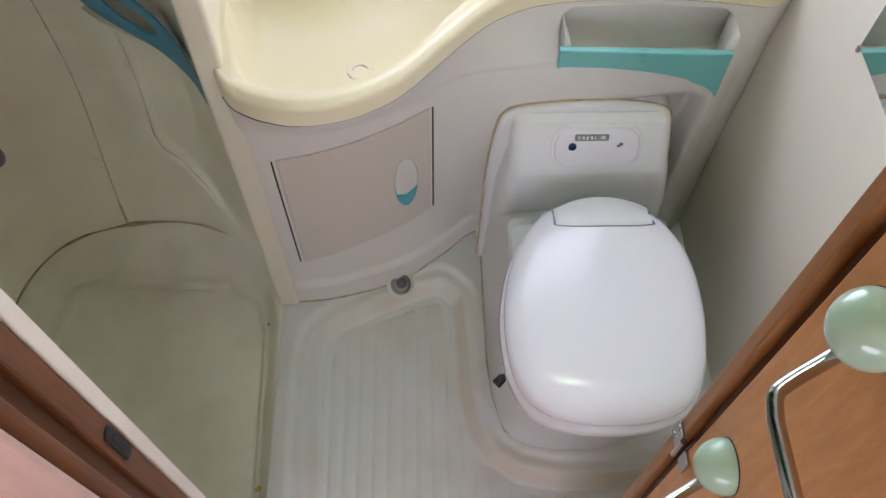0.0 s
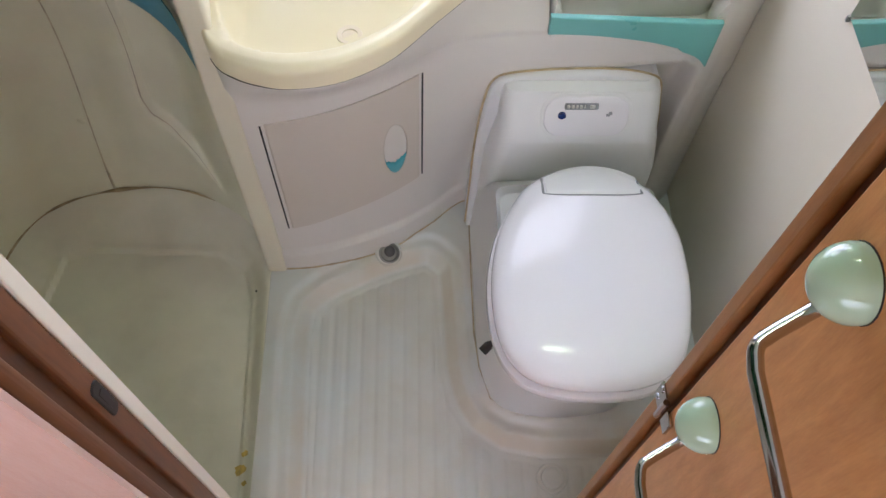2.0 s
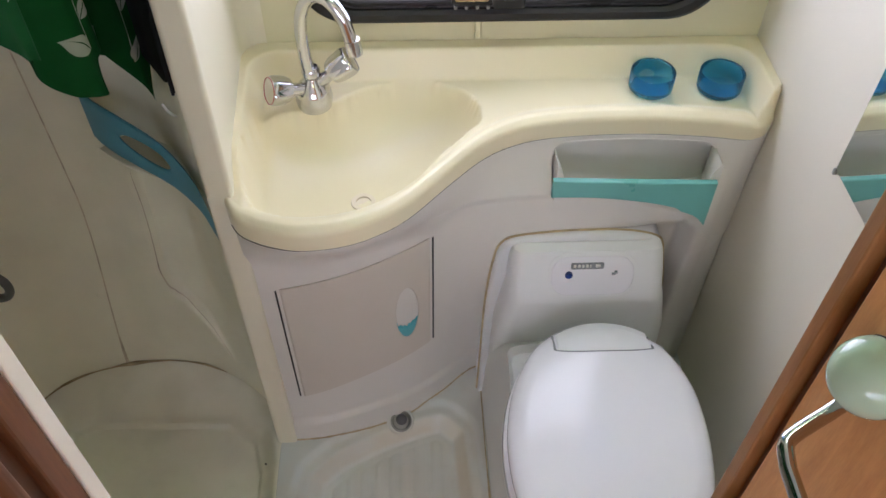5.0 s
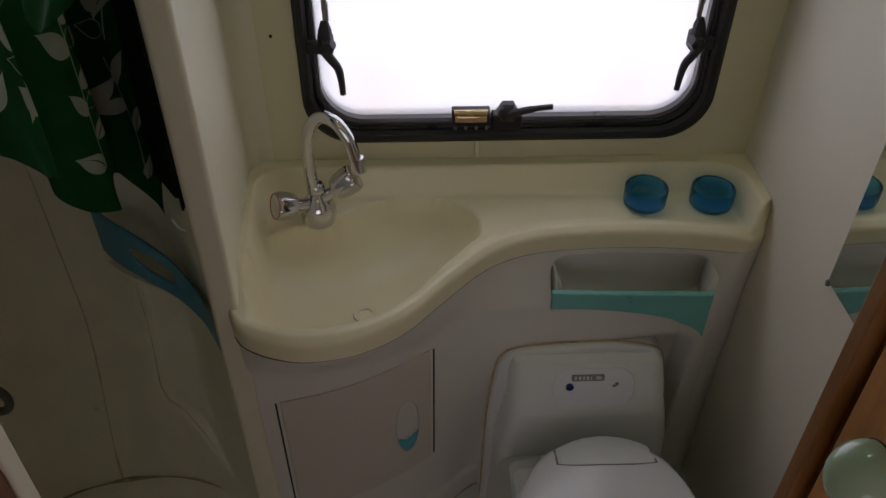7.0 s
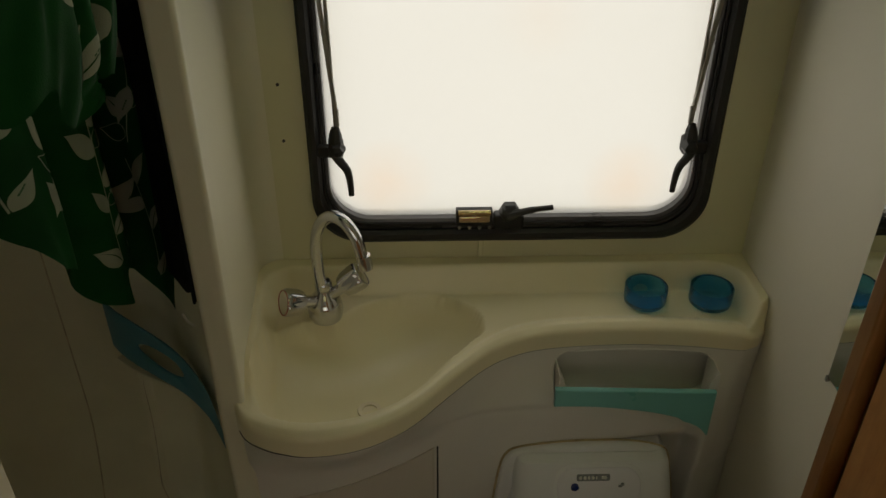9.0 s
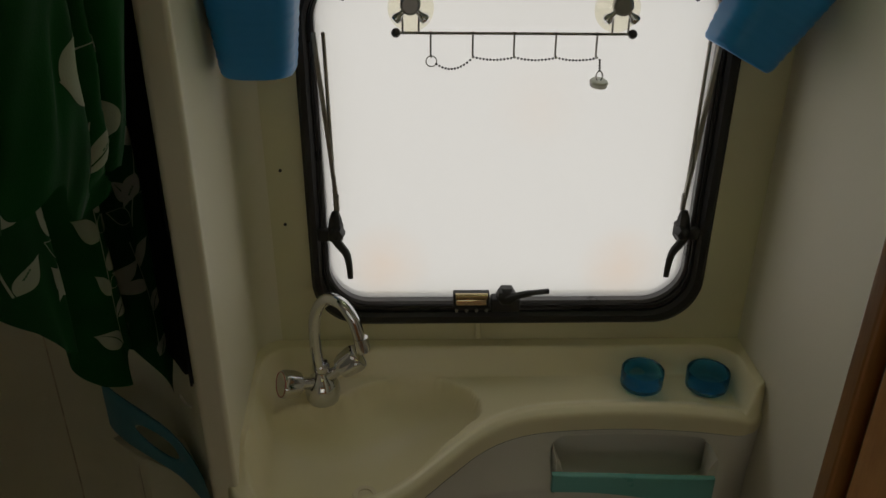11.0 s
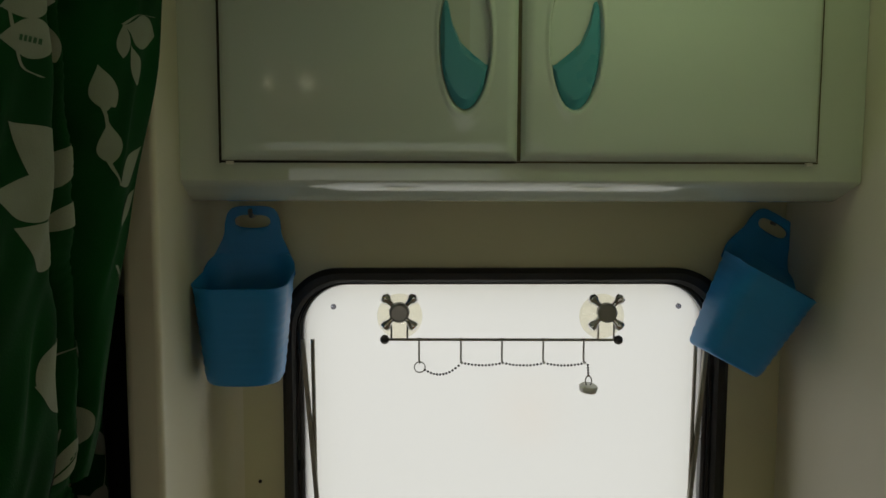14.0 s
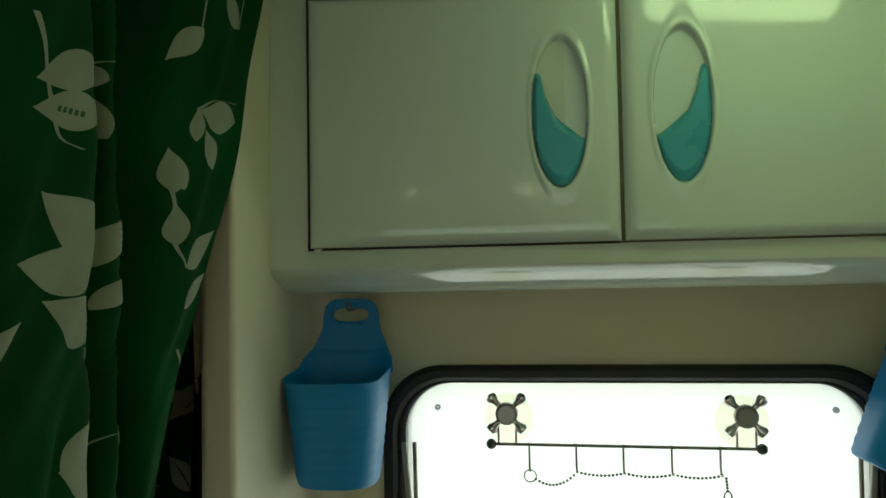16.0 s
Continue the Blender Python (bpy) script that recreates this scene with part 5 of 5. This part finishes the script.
tap_handle((-0.262, 1.25, 0.872), M_STEEL)

# ---- blue cups ----
for x, y, lab in ((0.261, 1.268, "shallow clear blue plastic cup on the counter"), (0.381, 1.262, "shallow clear blue plastic cup beside the counter end")):
    R = 0.039
    bm = lathe(bmesh.new(), [(0.0, 0.0), (R - 0.005, 0.0), (R - 0.001, 0.004), (R, 0.010), (R, 0.036), (R - 0.001, 0.0375), (R - 0.003, 0.036), (R - 0.0035, 0.01), (R - 0.007, 0.007), (0.0, 0.006)], 40, pose(x, y, CZ + 0.0005))
    tagged(part("cup", bm, M_CUP), lab, "cup", "blue cups on the counter")

# ---- mirror on the side wall ----
mir = thing("wall_mirror", (XR, 0.75, 0.87), "frameless rectangular mirror on the white wall", "mirror")
under(part("glass", boxed(XR - 0.005, XR - 0.001, 0.5, 0.965, 0.868, 1.5, 0.0008, 1), M_MIRROR), mir)
under(part("backing", boxed(XR - 0.0035, XR - 0.0005, 0.4985, 0.9665, 0.8665, 1.5015), M_DARKGREY), mir)
bm = boxed(XR - 0.007, XR - 0.0005, 0.963, 0.968, 0.859, 0.869, 0.001)
under(part("clip", bm, M_STEEL), mir)

# ---- bathroom door, opened into the room ----
dr = thing("door_1", (0.125, 0.38, 0.0), "open cherry veneered bathroom door with two towel rails", "door", "", "structure")
under(part("leaf", boxed(0.113, 0.141, -0.18, 0.401, 0.015, 1.91, 0.002), M_WOOD), dr)
for z in (0.888, 1.62, 0.3):
    bm = boxed(0.1085, 0.1126, 0.385, 0.401, z - 0.014, z + 0.014, 0.001)
    tube(bm, [(0.1075, 0.407, z - 0.02), (0.1075, 0.407, z + 0.02)], 0.0035, 10)
    box(bm, 0.1085, 0.1108, 0.412, 0.431, z - 0.017, z + 0.017, 0.0006)
    lathe(bm, [(0.0, 0.001), (0.0035, 0.0008), (0.0035, -0.001), (0.0, -0.001)], 10, pose(0.1082, 0.424, z + 0.01, 0, -90, 0))
    lathe(bm, [(0.0, 0.001), (0.0035, 0.0008), (0.0035, -0.001), (0.0, -0.001)], 10, pose(0.1082, 0.424, z - 0.01, 0, -90, 0))
    under(part("hinge", bm, M_RAIL, None, "chrome hinge"), dr)


def towel_rail(z):
    t = thing("towel_rail", (0.113, 0.348, z), "chrome towel rail with mint green round end knobs", "towel rail", "towel rails on the door")
    y0, y1 = 0.357, -0.09
    for y in (y0, y1):
        bm = lathe(bmesh.new(), [(0.0245 * math.cos(a), 0.004 + 0.0255 * math.sin(a)) for a in np.linspace(math.pi / 2 - 0.01, 0, 12)] + [(0.0238, 0.0), (0.0, 0.0)], 32, pose(0.1128, y, z, 0, -90, 0))
        under(part("knob", bm, M_MINT, None, "mint glazed knob"), t)
        under(part("backplate", lathe(bmesh.new(), [(0.0, 0.0), (0.0245, 0.0), (0.0245, 0.0015), (0.0, 0.0015)], 28, pose(0.1135, y, z, 0, -90, 0)), M_BLACK), t)
    pts = bow([(0.098, y0 - 0.006, z - 0.012), (0.085, y0 - 0.012, z - 0.017), (0.062, y0 - 0.024, z - 0.019), (0.054, y0 - 0.031, z - 0.0195), (0.051, y0 - 0.045, z - 0.02)], 5)
    pts += bow([(0.051, y1 + 0.045, z - 0.02), (0.054, y1 + 0.031, z - 0.0195), (0.062, y1 + 0.024, z - 0.019), (0.085, y1 + 0.012, z - 0.017), (0.098, y1 + 0.006, z - 0.012)], 5)
    under(part("bar", tube(bmesh.new(), pts, 0.0048, 12), M_RAIL), t)


towel_rail(1.272)
towel_rail(1.0)
bm = slab(bmesh.new(), round_rect(-0.0075, 0.0075, -0.034, 0.034, 0.007, 6), -0.0022, 0.003, 0.0012)
bm.transform(pose(DX0, 0.4025, 0.95, 0, 0, 90))
sp = tagged(part("strike_plate", bm, M_BLACK), "black oval strike plate on the door jamb", "strike plate")
part("latch_slot", boxed(DX0 + 0.001, DX0 + 0.0028, 0.399, 0.406, 0.93, 0.968, 0.0006), M_BLACK, sp)

# ---- shower curtain ----
cur = thing("shower_curtain", (-0.46, 0.75, 1.4), "green shower curtain printed with pale leaves, hanging in folds", "curtain")
EDGE = smooth_line([(1.3, 0.76), (1.39, 0.79), (1.43, 0.82), (1.5, 0.842), (1.58, 0.866), (1.64, 0.905), (1.74, 0.957), (1.9, 1.02), (2.08, 1.09), (2.2, 1.13)])
HEM = line([(0.0, 1.50), (0.45, 1.46), (0.7, 1.425), (0.82, 1.40), (0.9, 1.392), (1.0, 1.40)])
# depth of the hanging folds, along the curtain
FOLD = smooth_line([(0.36, 0.0), (0.40, 0.024), (0.44, -0.025), (0.48, 0.025), (0.52, -0.025), (0.56, 0.026), (0.60, -0.022), (0.64, 0.012), (0.69, 0.03), (0.722, 0.032), (0.734, 0.002), (0.745, 0.004),
                    (0.762, 0.026), (0.772, 0.022), (0.784, -0.03), (0.81, -0.046), (0.84, -0.03), (0.856, 0.004), (0.872, 0.022), (0.9, 0.030), (0.945, 0.034), (0.98, 0.034)])


def drape(u, z):
    """Front layer: u runs from the doorway to its free edge."""
    y = 0.36 + (EDGE(z) - 0.36) * u
    v = y if y < 0.773 else 0.773 + (y - 0.773) / max(0.02, EDGE(z) - 0.773) * 0.172
    v += 0.003 * math.sin(z * 7) + 0.0015 * math.sin(z * 17 + u * 20)
    hang = step(1.40, 1.47, z)
    x = FOLD(v) * (0.9 + 0.15 * math.sin(z * 4)) * (0.75 + 0.25 * hang) + 0.002 * math.sin(u * 60 + z * 9) + 0.0012 * math.sin(u * 95 - z * 31) + 0.0013 * math.sin(z * 26 + u * 30)
    return Vector((-0.460 + x, y + 0.003 * math.sin(u * 47 + z * 6), z))


us = np.linspace(0, 1, 240)
bm = sheet(bmesh.new(), lambda u, k: drape(u, HEM(u) + 0.012 * math.sin(u * 40) * (1 - k) + (TOP - 0.01 - HEM(u)) * k), us, np.linspace(0, 1, 60))
front_layer = under(part("front_layer", bm, M_FABRIC, sharp=180), cur)
LOW = line([(0.0, 1.44), (0.3, 1.33), (0.447, 1.258), (0.513, 1.205), (0.553, 1.154), (0.61, 1.112), (0.638, 1.104), (0.71, 1.02), (0.763, 0.985), (0.776, 1.028), (0.816, 1.03), (0.895, 0.99), (0.935, 0.90), (0.952, 0.858), (0.972, 0.862), (1.0, 0.93)])


def drape2(u, z):
    """Back layer, gathered inside the shower."""
    y = 0.44 + 0.755 * u
    ph = u * 33 + 1.3 + 0.4 * math.sin(z * 6)
    fan = 0.7 + 0.5 * step(1.5, 0.9, z)
    return Vector((-0.585 + fan * (0.021 * math.sin(ph) + 0.007 * math.sin(ph * 2.1 + 5 * z)) + 0.002 * math.sin(z * 23 + u * 50), y + 0.009 * math.cos(ph), z))


bm = sheet(bmesh.new(), lambda u, k: drape2(u, LOW(u) + 0.015 * math.sin(u * 33) * (1 - k) + (1.7 - LOW(u)) * k), us, np.linspace(0, 1, 50))
back_layer = under(part("back_layer", bm, M_FABRIC, sharp=180), cur)


def on_cloth(fn, per, u, z, ang, a, b, lift):
    """A place on a layer: a along and b across a line from (u, z) at ang."""
    uu = u + (a * math.cos(ang) - b * math.sin(ang)) * per
    zz = z + a * math.sin(ang) + b * math.cos(ang)
    p = fn(min(0.997, max(0.001, uu)), zz)
    q = fn(min(1.0, max(0.004, uu + 0.003)), zz)
    return p + Vector((q.y - p.y, -(q.x - p.x), 0)).normalized() * lift


def leaf_half(t, W, skew):
    """Half widths of a leaf at t of its length, the two sides unlike."""
    w = W * math.sin(math.pi * t ** 0.72) ** 1.15 if 0 < t < 1 else 0.0002
    return w * (1 + skew), w * (1 - skew)


def leaf(fn, u, z, ang, L, W, per, skew=0.2, bend=0.2, slit=False, n=16):
    """A printed leaf lying on the cloth; a slit leaves the midrib green."""
    bm = bmesh.new()
    for side in (-1, 1):
        rows = []
        for i in range(n + 1):
            t = i / n
            hi, lo = leaf_half(t, W, skew)
            mid = bend * L * t * t
            gap = 0.0011 * step(0.95, 0.3, t) * step(0.0, 0.1, t) if slit else 0.0
            wide = max(hi if side > 0 else lo, gap + 0.0001)
            rows.append([on_cloth(fn, per, u, z, ang, L * t, mid + side * (gap + (wide - gap) * j / 5), 0.0006) for j in range(6)])
        rings(bm, rows, False, False, False)
    return bm


def drawn(fn, per, u, z, ang, pts, w):
    """A thin printed line through (along, across) points."""
    rows = [[on_cloth(fn, per, u, z, ang, a, b + k, 0.0006) for k in (-w, 0.0, w)] for a, b in pts]
    return rings(bmesh.new(), rows, False, False, False)


rnd = random.Random(11)


def print_leaf(fn, per, hem, top, u, z, ang, L, outline):
    if fn is drape and 0.36 + (EDGE(z) - 0.36) * u > 0.62 and 1.44 < z < 1.88:
        return
    e, ez = u + L * math.cos(ang) * per, z + L * math.sin(ang)
    if not (0.012 < e < 0.988 and 0.012 < u < 0.988 and min(z, ez) > max(hem(e), hem(u)) + 0.012 and max(z, ez) < top):
        return
    bend = rnd.uniform(0.06, 0.2) * (1 if math.cos(ang) < 0 else -1)
    if outline:
        W = L * 0.25
        rim = [(L * t, bend * L * t * t + leaf_half(t, W, 0)[0]) for t in np.linspace(0, 1, 14)] + [(L * t, bend * L * t * t - leaf_half(t, W, 0)[0]) for t in np.linspace(1, 0, 14)]
        under(part("printed_line", drawn(fn, per, u, z, ang, rim, 0.0006), M_PRINT, None, "", sharp=180), cur)
        return
    under(part("printed_leaf", leaf(fn, u, z, ang, L, L * rnd.uniform(0.23, 0.29), per, rnd.uniform(-0.25, 0.25), bend, rnd.random() < 0.35), M_PRINT, None, "", sharp=180), cur)
    if rnd.random() < 0.12:
        for j in range(4):
            a0 = L * (0.34 + 0.07 * j)
            off = bend * a0 * a0 / L + 0.003
            row = [[on_cloth(fn, per, u, z, ang, a0 + d, off + c, 0.0011) for c in (0.0, 0.0022)] for d in (0.0, 0.003)]
            under(part("print_bar", rings(bmesh.new(), row, False, False, False), M_BARS, None, "dark illegible print", sharp=180), cur)


def branch(fn, per, hem, top, u0, z, z1):
    """A wavy printed stem with alternate leaves up its length."""
    lean, ph, side = rnd.uniform(-0.25, 0.25), rnd.uniform(0, 6), rnd.choice((-1, 1))
    z0 = z
    at = lambda zz: u0 + (lean * (zz - z0) + 0.008 * math.sin(14 * zz + ph)) * per
    while z < z1:
        u = at(z)
        if 0.02 < u < 0.98 and hem(u) + 0.01 < z < top - 0.05:
            if fn is drape and 0.36 + (EDGE(z) - 0.36) * u > 0.62 and 1.44 < z < 1.88:
                z += 0.04
                continue
            zs = np.linspace(z, min(z + 0.048, top - 0.01), 7)
            rows = [[on_cloth(fn, per, at(q), q, 0, k, 0, 0.0006) for k in (-0.0009, 0.0, 0.0009)] for q in zs]
            under(part("printed_stem", rings(bmesh.new(), rows, False, False, False), M_PRINT, None, "", sharp=180), cur)
            L = rnd.uniform(0.046, 0.064)
            ang = (1.57 if rnd.random() < 0.86 else -1.57) - side * rnd.uniform(0.35, 0.85)
            print_leaf(fn, per, hem, top, u + side * 0.003, z, ang, L, False)
            if rnd.random() < 0.25:
                print_leaf(fn, per, hem, top, u - side * 0.003, z + 0.01, 1.57 + side * rnd.uniform(0.6, 1.0), L * 0.8, True)
        side = -side
        z += rnd.uniform(0.036, 0.05)


for fn, hem, top, per, cols in ((drape, HEM, 2.05, 1.3, 9), (drape2, LOW, 1.6, 1.4, 10)):
    low = min(hem(k / 20) for k in range(21))
    for c in range(cols):
        z = low + rnd.uniform(-0.06, 0.04)
        while z < top:
            run = rnd.uniform(0.16, 0.26)
            branch(fn, per, hem, top, (c + 0.5) / cols + rnd.uniform(-0.025, 0.025), z, z + run)
            z += run + rnd.uniform(0.03, 0.06)

# large leaves round the free edge: where each starts and ends on the cloth
LEAVES = [(0.73, 1.83, 0.668, 1.815), (0.73, 1.798, 0.668, 1.783), (0.762, 1.833, 0.719, 1.834), (0.762, 1.783, 0.735, 1.819), (0.73, 1.681, 0.672, 1.736), (0.73, 1.668, 0.655, 1.678),
          (0.74, 1.628, 0.672, 1.648), (0.736, 1.673, 0.769, 1.721), (0.754, 1.641, 0.775, 1.675), (0.880, 1.752, 0.862, 1.795), (0.891, 1.756, 0.871, 1.792), (0.909, 1.807, 0.903, 1.843),
          (0.945, 1.783, 0.909, 1.819), (0.874, 1.70, 0.862, 1.742), (0.985, 1.841, 0.915, 1.848), (0.884, 1.678, 0.925, 1.715), (0.876, 1.639, 0.905, 1.672), (0.7, 1.521, 0.737, 1.564),
          (0.747, 1.499, 0.693, 1.522), (0.774, 1.527, 0.782, 1.563), (0.8, 1.44, 0.782, 1.488), (0.715, 1.445, 0.76, 1.425)]
on_u = lambda y, z: (y - 0.36) / (EDGE(z) - 0.36)
for y0, z0, y1, z1 in LEAVES:
    per = 1 / (EDGE(z0) - 0.36)
    L, ang = math.hypot(y1 - y0, z1 - z0), math.atan2(z1 - z0, y1 - y0)
    under(part("printed_leaf", leaf(drape, on_u(y0, z0), z0, ang, L, L * rnd.uniform(0.24, 0.28), per, rnd.uniform(-0.2, 0.2), rnd.uniform(-0.12, 0.12)), M_PRINT, None, "", sharp=180), cur)
for stem in ([(0.728, 1.70), (0.732, 1.674), (0.745, 1.64), (0.75, 1.60), (0.742, 1.575)], [(0.732, 1.80), (0.738, 1.83), (0.75, 1.845), (0.768, 1.85)], [(0.884, 1.678), (0.872, 1.70), (0.878, 1.74), (0.872, 1.77)], [(0.747, 1.525), (0.76, 1.535), (0.775, 1.54)], [(0.665, 1.86), (0.68, 1.81), (0.69, 1.775), (0.71, 1.765)], [(0.915, 1.842), (0.94, 1.855), (0.99, 1.862)], [(0.868, 1.60), (0.87, 1.575), (0.862, 1.55), (0.85, 1.53)]):
    rows = [[on_cloth(drape, 1.0, on_u(p.x, p.y), p.y, 0, k, 0, 0.0006) for k in (-0.0035, 0.0, 0.0035)] for p in bow([(y, z, 0) for y, z in stem], 5)]
    under(part("printed_stem", rings(bmesh.new(), rows, False, False, False), M_PRINT, None, "", sharp=180), cur)
for j in range(5):
    row = [[on_cloth(drape, 1.0, on_u(0.688 + 0.005 * j + d, 1.79), 1.79 + c, 0, 0, 0, 0.0012) for c in (0.0, 0.0045)] for d in (0.0, 0.0032)]
    under(part("print_bar", rings(bmesh.new(), row, False, False, False), M_BARS, None, "dark illegible print", sharp=180), cur)

# dark cloth hung in the shower's corner, behind the partition
corner = [i for i in range(len(WPLAN)) if WPLAN[i].y > 1.03 and -0.69 < WPLAN[i].x < -0.478]


def towel_pt(i, k):
    p, t = wall_out(corner[i], 1.2), i / (len(corner) - 1)
    z0 = 0.985 + 0.03 * math.sin(t * 9) - 0.04 * t
    z = z0 + (1.535 - z0) * k
    f = 0.011 * math.sin(t * 21 + 0.8 * math.sin(z * 7)) * (1 - 0.6 * k)
    inward = Vector((0.35, -1.0, 0)) * (0.018 + f + 0.012 * (1 - k))
    return Vector((min(p.x + inward.x, -0.4785), p.y + inward.y, z))


bm = sheet(bmesh.new(), towel_pt, range(len(corner)), np.linspace(0, 1, 24))
bm.normal_update()
bmesh.ops.solidify(bm, geom=bm.faces[:], thickness=0.004)
tagged(part("towel", bm, M_DARKCLOTH), "dark cloth hanging in folds in the shower corner", "towel")
p = wall_out(corner[len(corner) // 2], 1.54)
tagged(part("towel_hook", tube(bmesh.new(), bow([(p.x, p.y, 1.545), (p.x + 0.006, p.y - 0.02, 1.54), (p.x + 0.012, p.y - 0.036, 1.528), (p.x + 0.013, p.y - 0.042, 1.545)], 4), 0.003, 8), M_STEEL), "small metal hook holding the dark cloth", "hook")
pts = bow([(-0.5, 1.11, 0.885), (-0.521, 1.115, 0.868), (-0.535, 1.12, 0.872), (-0.542, 1.122, 0.886)], 5)
tagged(part("shower_hook", tube(bmesh.new(), pts, 0.0022, 8), M_WHITE), "thin pale plastic hook above the shower shelf", "hook")

# ---- shower fittings ----
sh = thing("shower_shelf", (-0.62, 1.17, 0.75), "dusty blue plastic bottle shelf in the shower corner", "shelf")
path = bow([(-0.71, 1.213, 0), (-0.67, 1.18, 0), (-0.62, 1.15, 0), (-0.56, 1.115, 0), (-0.51, 1.07, 0), (-0.482, 1.03, 0)], 6)


def shelf_pt(i, k, off):
    p = path[i]
    t = i / (len(path) - 1)
    hi = 0.85 - 0.035 * t - 0.105 * t ** 3
    lo = 0.745 - 0.05 * t ** 1.3 - 0.03 * t ** 4
    return Vector((p.x - off * 0.5, p.y + off, lo + (hi - lo) * k))


def guard_pt(t, k, off):
    """A place on the guard: t along it, k up it, off through it."""
    q = min(max(t, 0.0), 1.0) * (len(path) - 1)
    i = min(int(q), len(path) - 2)
    return shelf_pt(i, k, off).lerp(shelf_pt(i + 1, k, off), q - i)


hole = [(0.46 + 0.15 * math.cos(a), 0.52 + (0.2 + 0.05 * math.cos(a)) * math.sin(a)) for a in np.linspace(0, 2 * math.pi, 49)[:-1]]
rim = []
for a in np.linspace(0, 2 * math.pi, 49)[:-1]:
    c, d = math.cos(a), math.sin(a)
    reach = min((0.54 if c > 0 else 0.46) / max(abs(c), 1e-6), (0.48 if d > 0 else 0.52) / max(abs(d), 1e-6))
    rim.append((0.46 + reach * c, 0.52 + reach * d))
loops = []
for k, off in ((0, 0.0), (0.08, -0.003), (0.35, -0.0035), (0.7, -0.0035), (0.95, -0.003), (1, 0.0), (1, 0.004), (0.6, 0.0045), (0.3, 0.0045), (0, 0.006)):
    loops.append([guard_pt(a[0] + (b[0] - a[0]) * k, a[1] + (b[1] - a[1]) * k, off) for a, b in zip(rim, hole)])
under(part("guard", rings(bmesh.new(), loops + loops[:1], False, False), M_SHELFBLUE), sh)
bm = rings(bmesh.new(), [[Vector((p.x, p.y, z)) for p in path] + [Vector((-0.49, 1.12, z)), Vector((-0.56, 1.20, z)), Vector((-0.66, 1.26, z))] for z in (0.716, 0.722)])
under(part("base", bm, M_SHOWER), sh)

hose = thing("shower_hose", (-0.9, 1.04, 0.5), "grey plastic shower hose hanging in a loop", "hose")
pts = bow([(-1.02, 0.98, 1.2), (-1.0, 1.0, 0.9), (-0.965, 1.03, 0.7), (-0.93, 1.045, 0.6), (-0.895, 1.05, 0.57), (-0.885, 1.05, 0.54), (-0.9, 1.05, 0.515), (-0.94, 1.05, 0.52), (-0.98, 1.03, 0.6), (-1.02, 0.99, 0.8)], 6)
under(part("tube", tube(bmesh.new(), pts, 0.008, 12), M_GREYHOSE), hose)

# ---- room behind the camera: spot lamps and the added window's glow ----
for m in (pose(-0.635, -1.408, TOP - 0.001), pose(-0.45, -1.408, TOP - 0.001), pose(0.32, -1.599, 1.976, 90)):
    t = thing("spot_lamp", m.translation, "small round chrome spot lamp, switched on", "lamp", "spot lamps in the living area")
    under(part("rim", lathe(bmesh.new(), [(0.012, 0.0), (0.03, 0.0), (0.031, -0.004), (0.014, -0.006), (0.012, -0.003)], 24, m), M_CHROME), t)
    under(part("bulb", lathe(bmesh.new(), [(0.0, -0.012), (0.007, -0.011), (0.01, -0.006), (0.01, -0.001), (0.0, -0.001)], 20, m), M_LAMP), t)
tagged(part("backdrop", boxed(-1.55, 1.15, -1.75, -1.74, 0.9, 1.8), M_SKYGLOW), "glowing panel outside the added living area window", "sky", "", "structure")
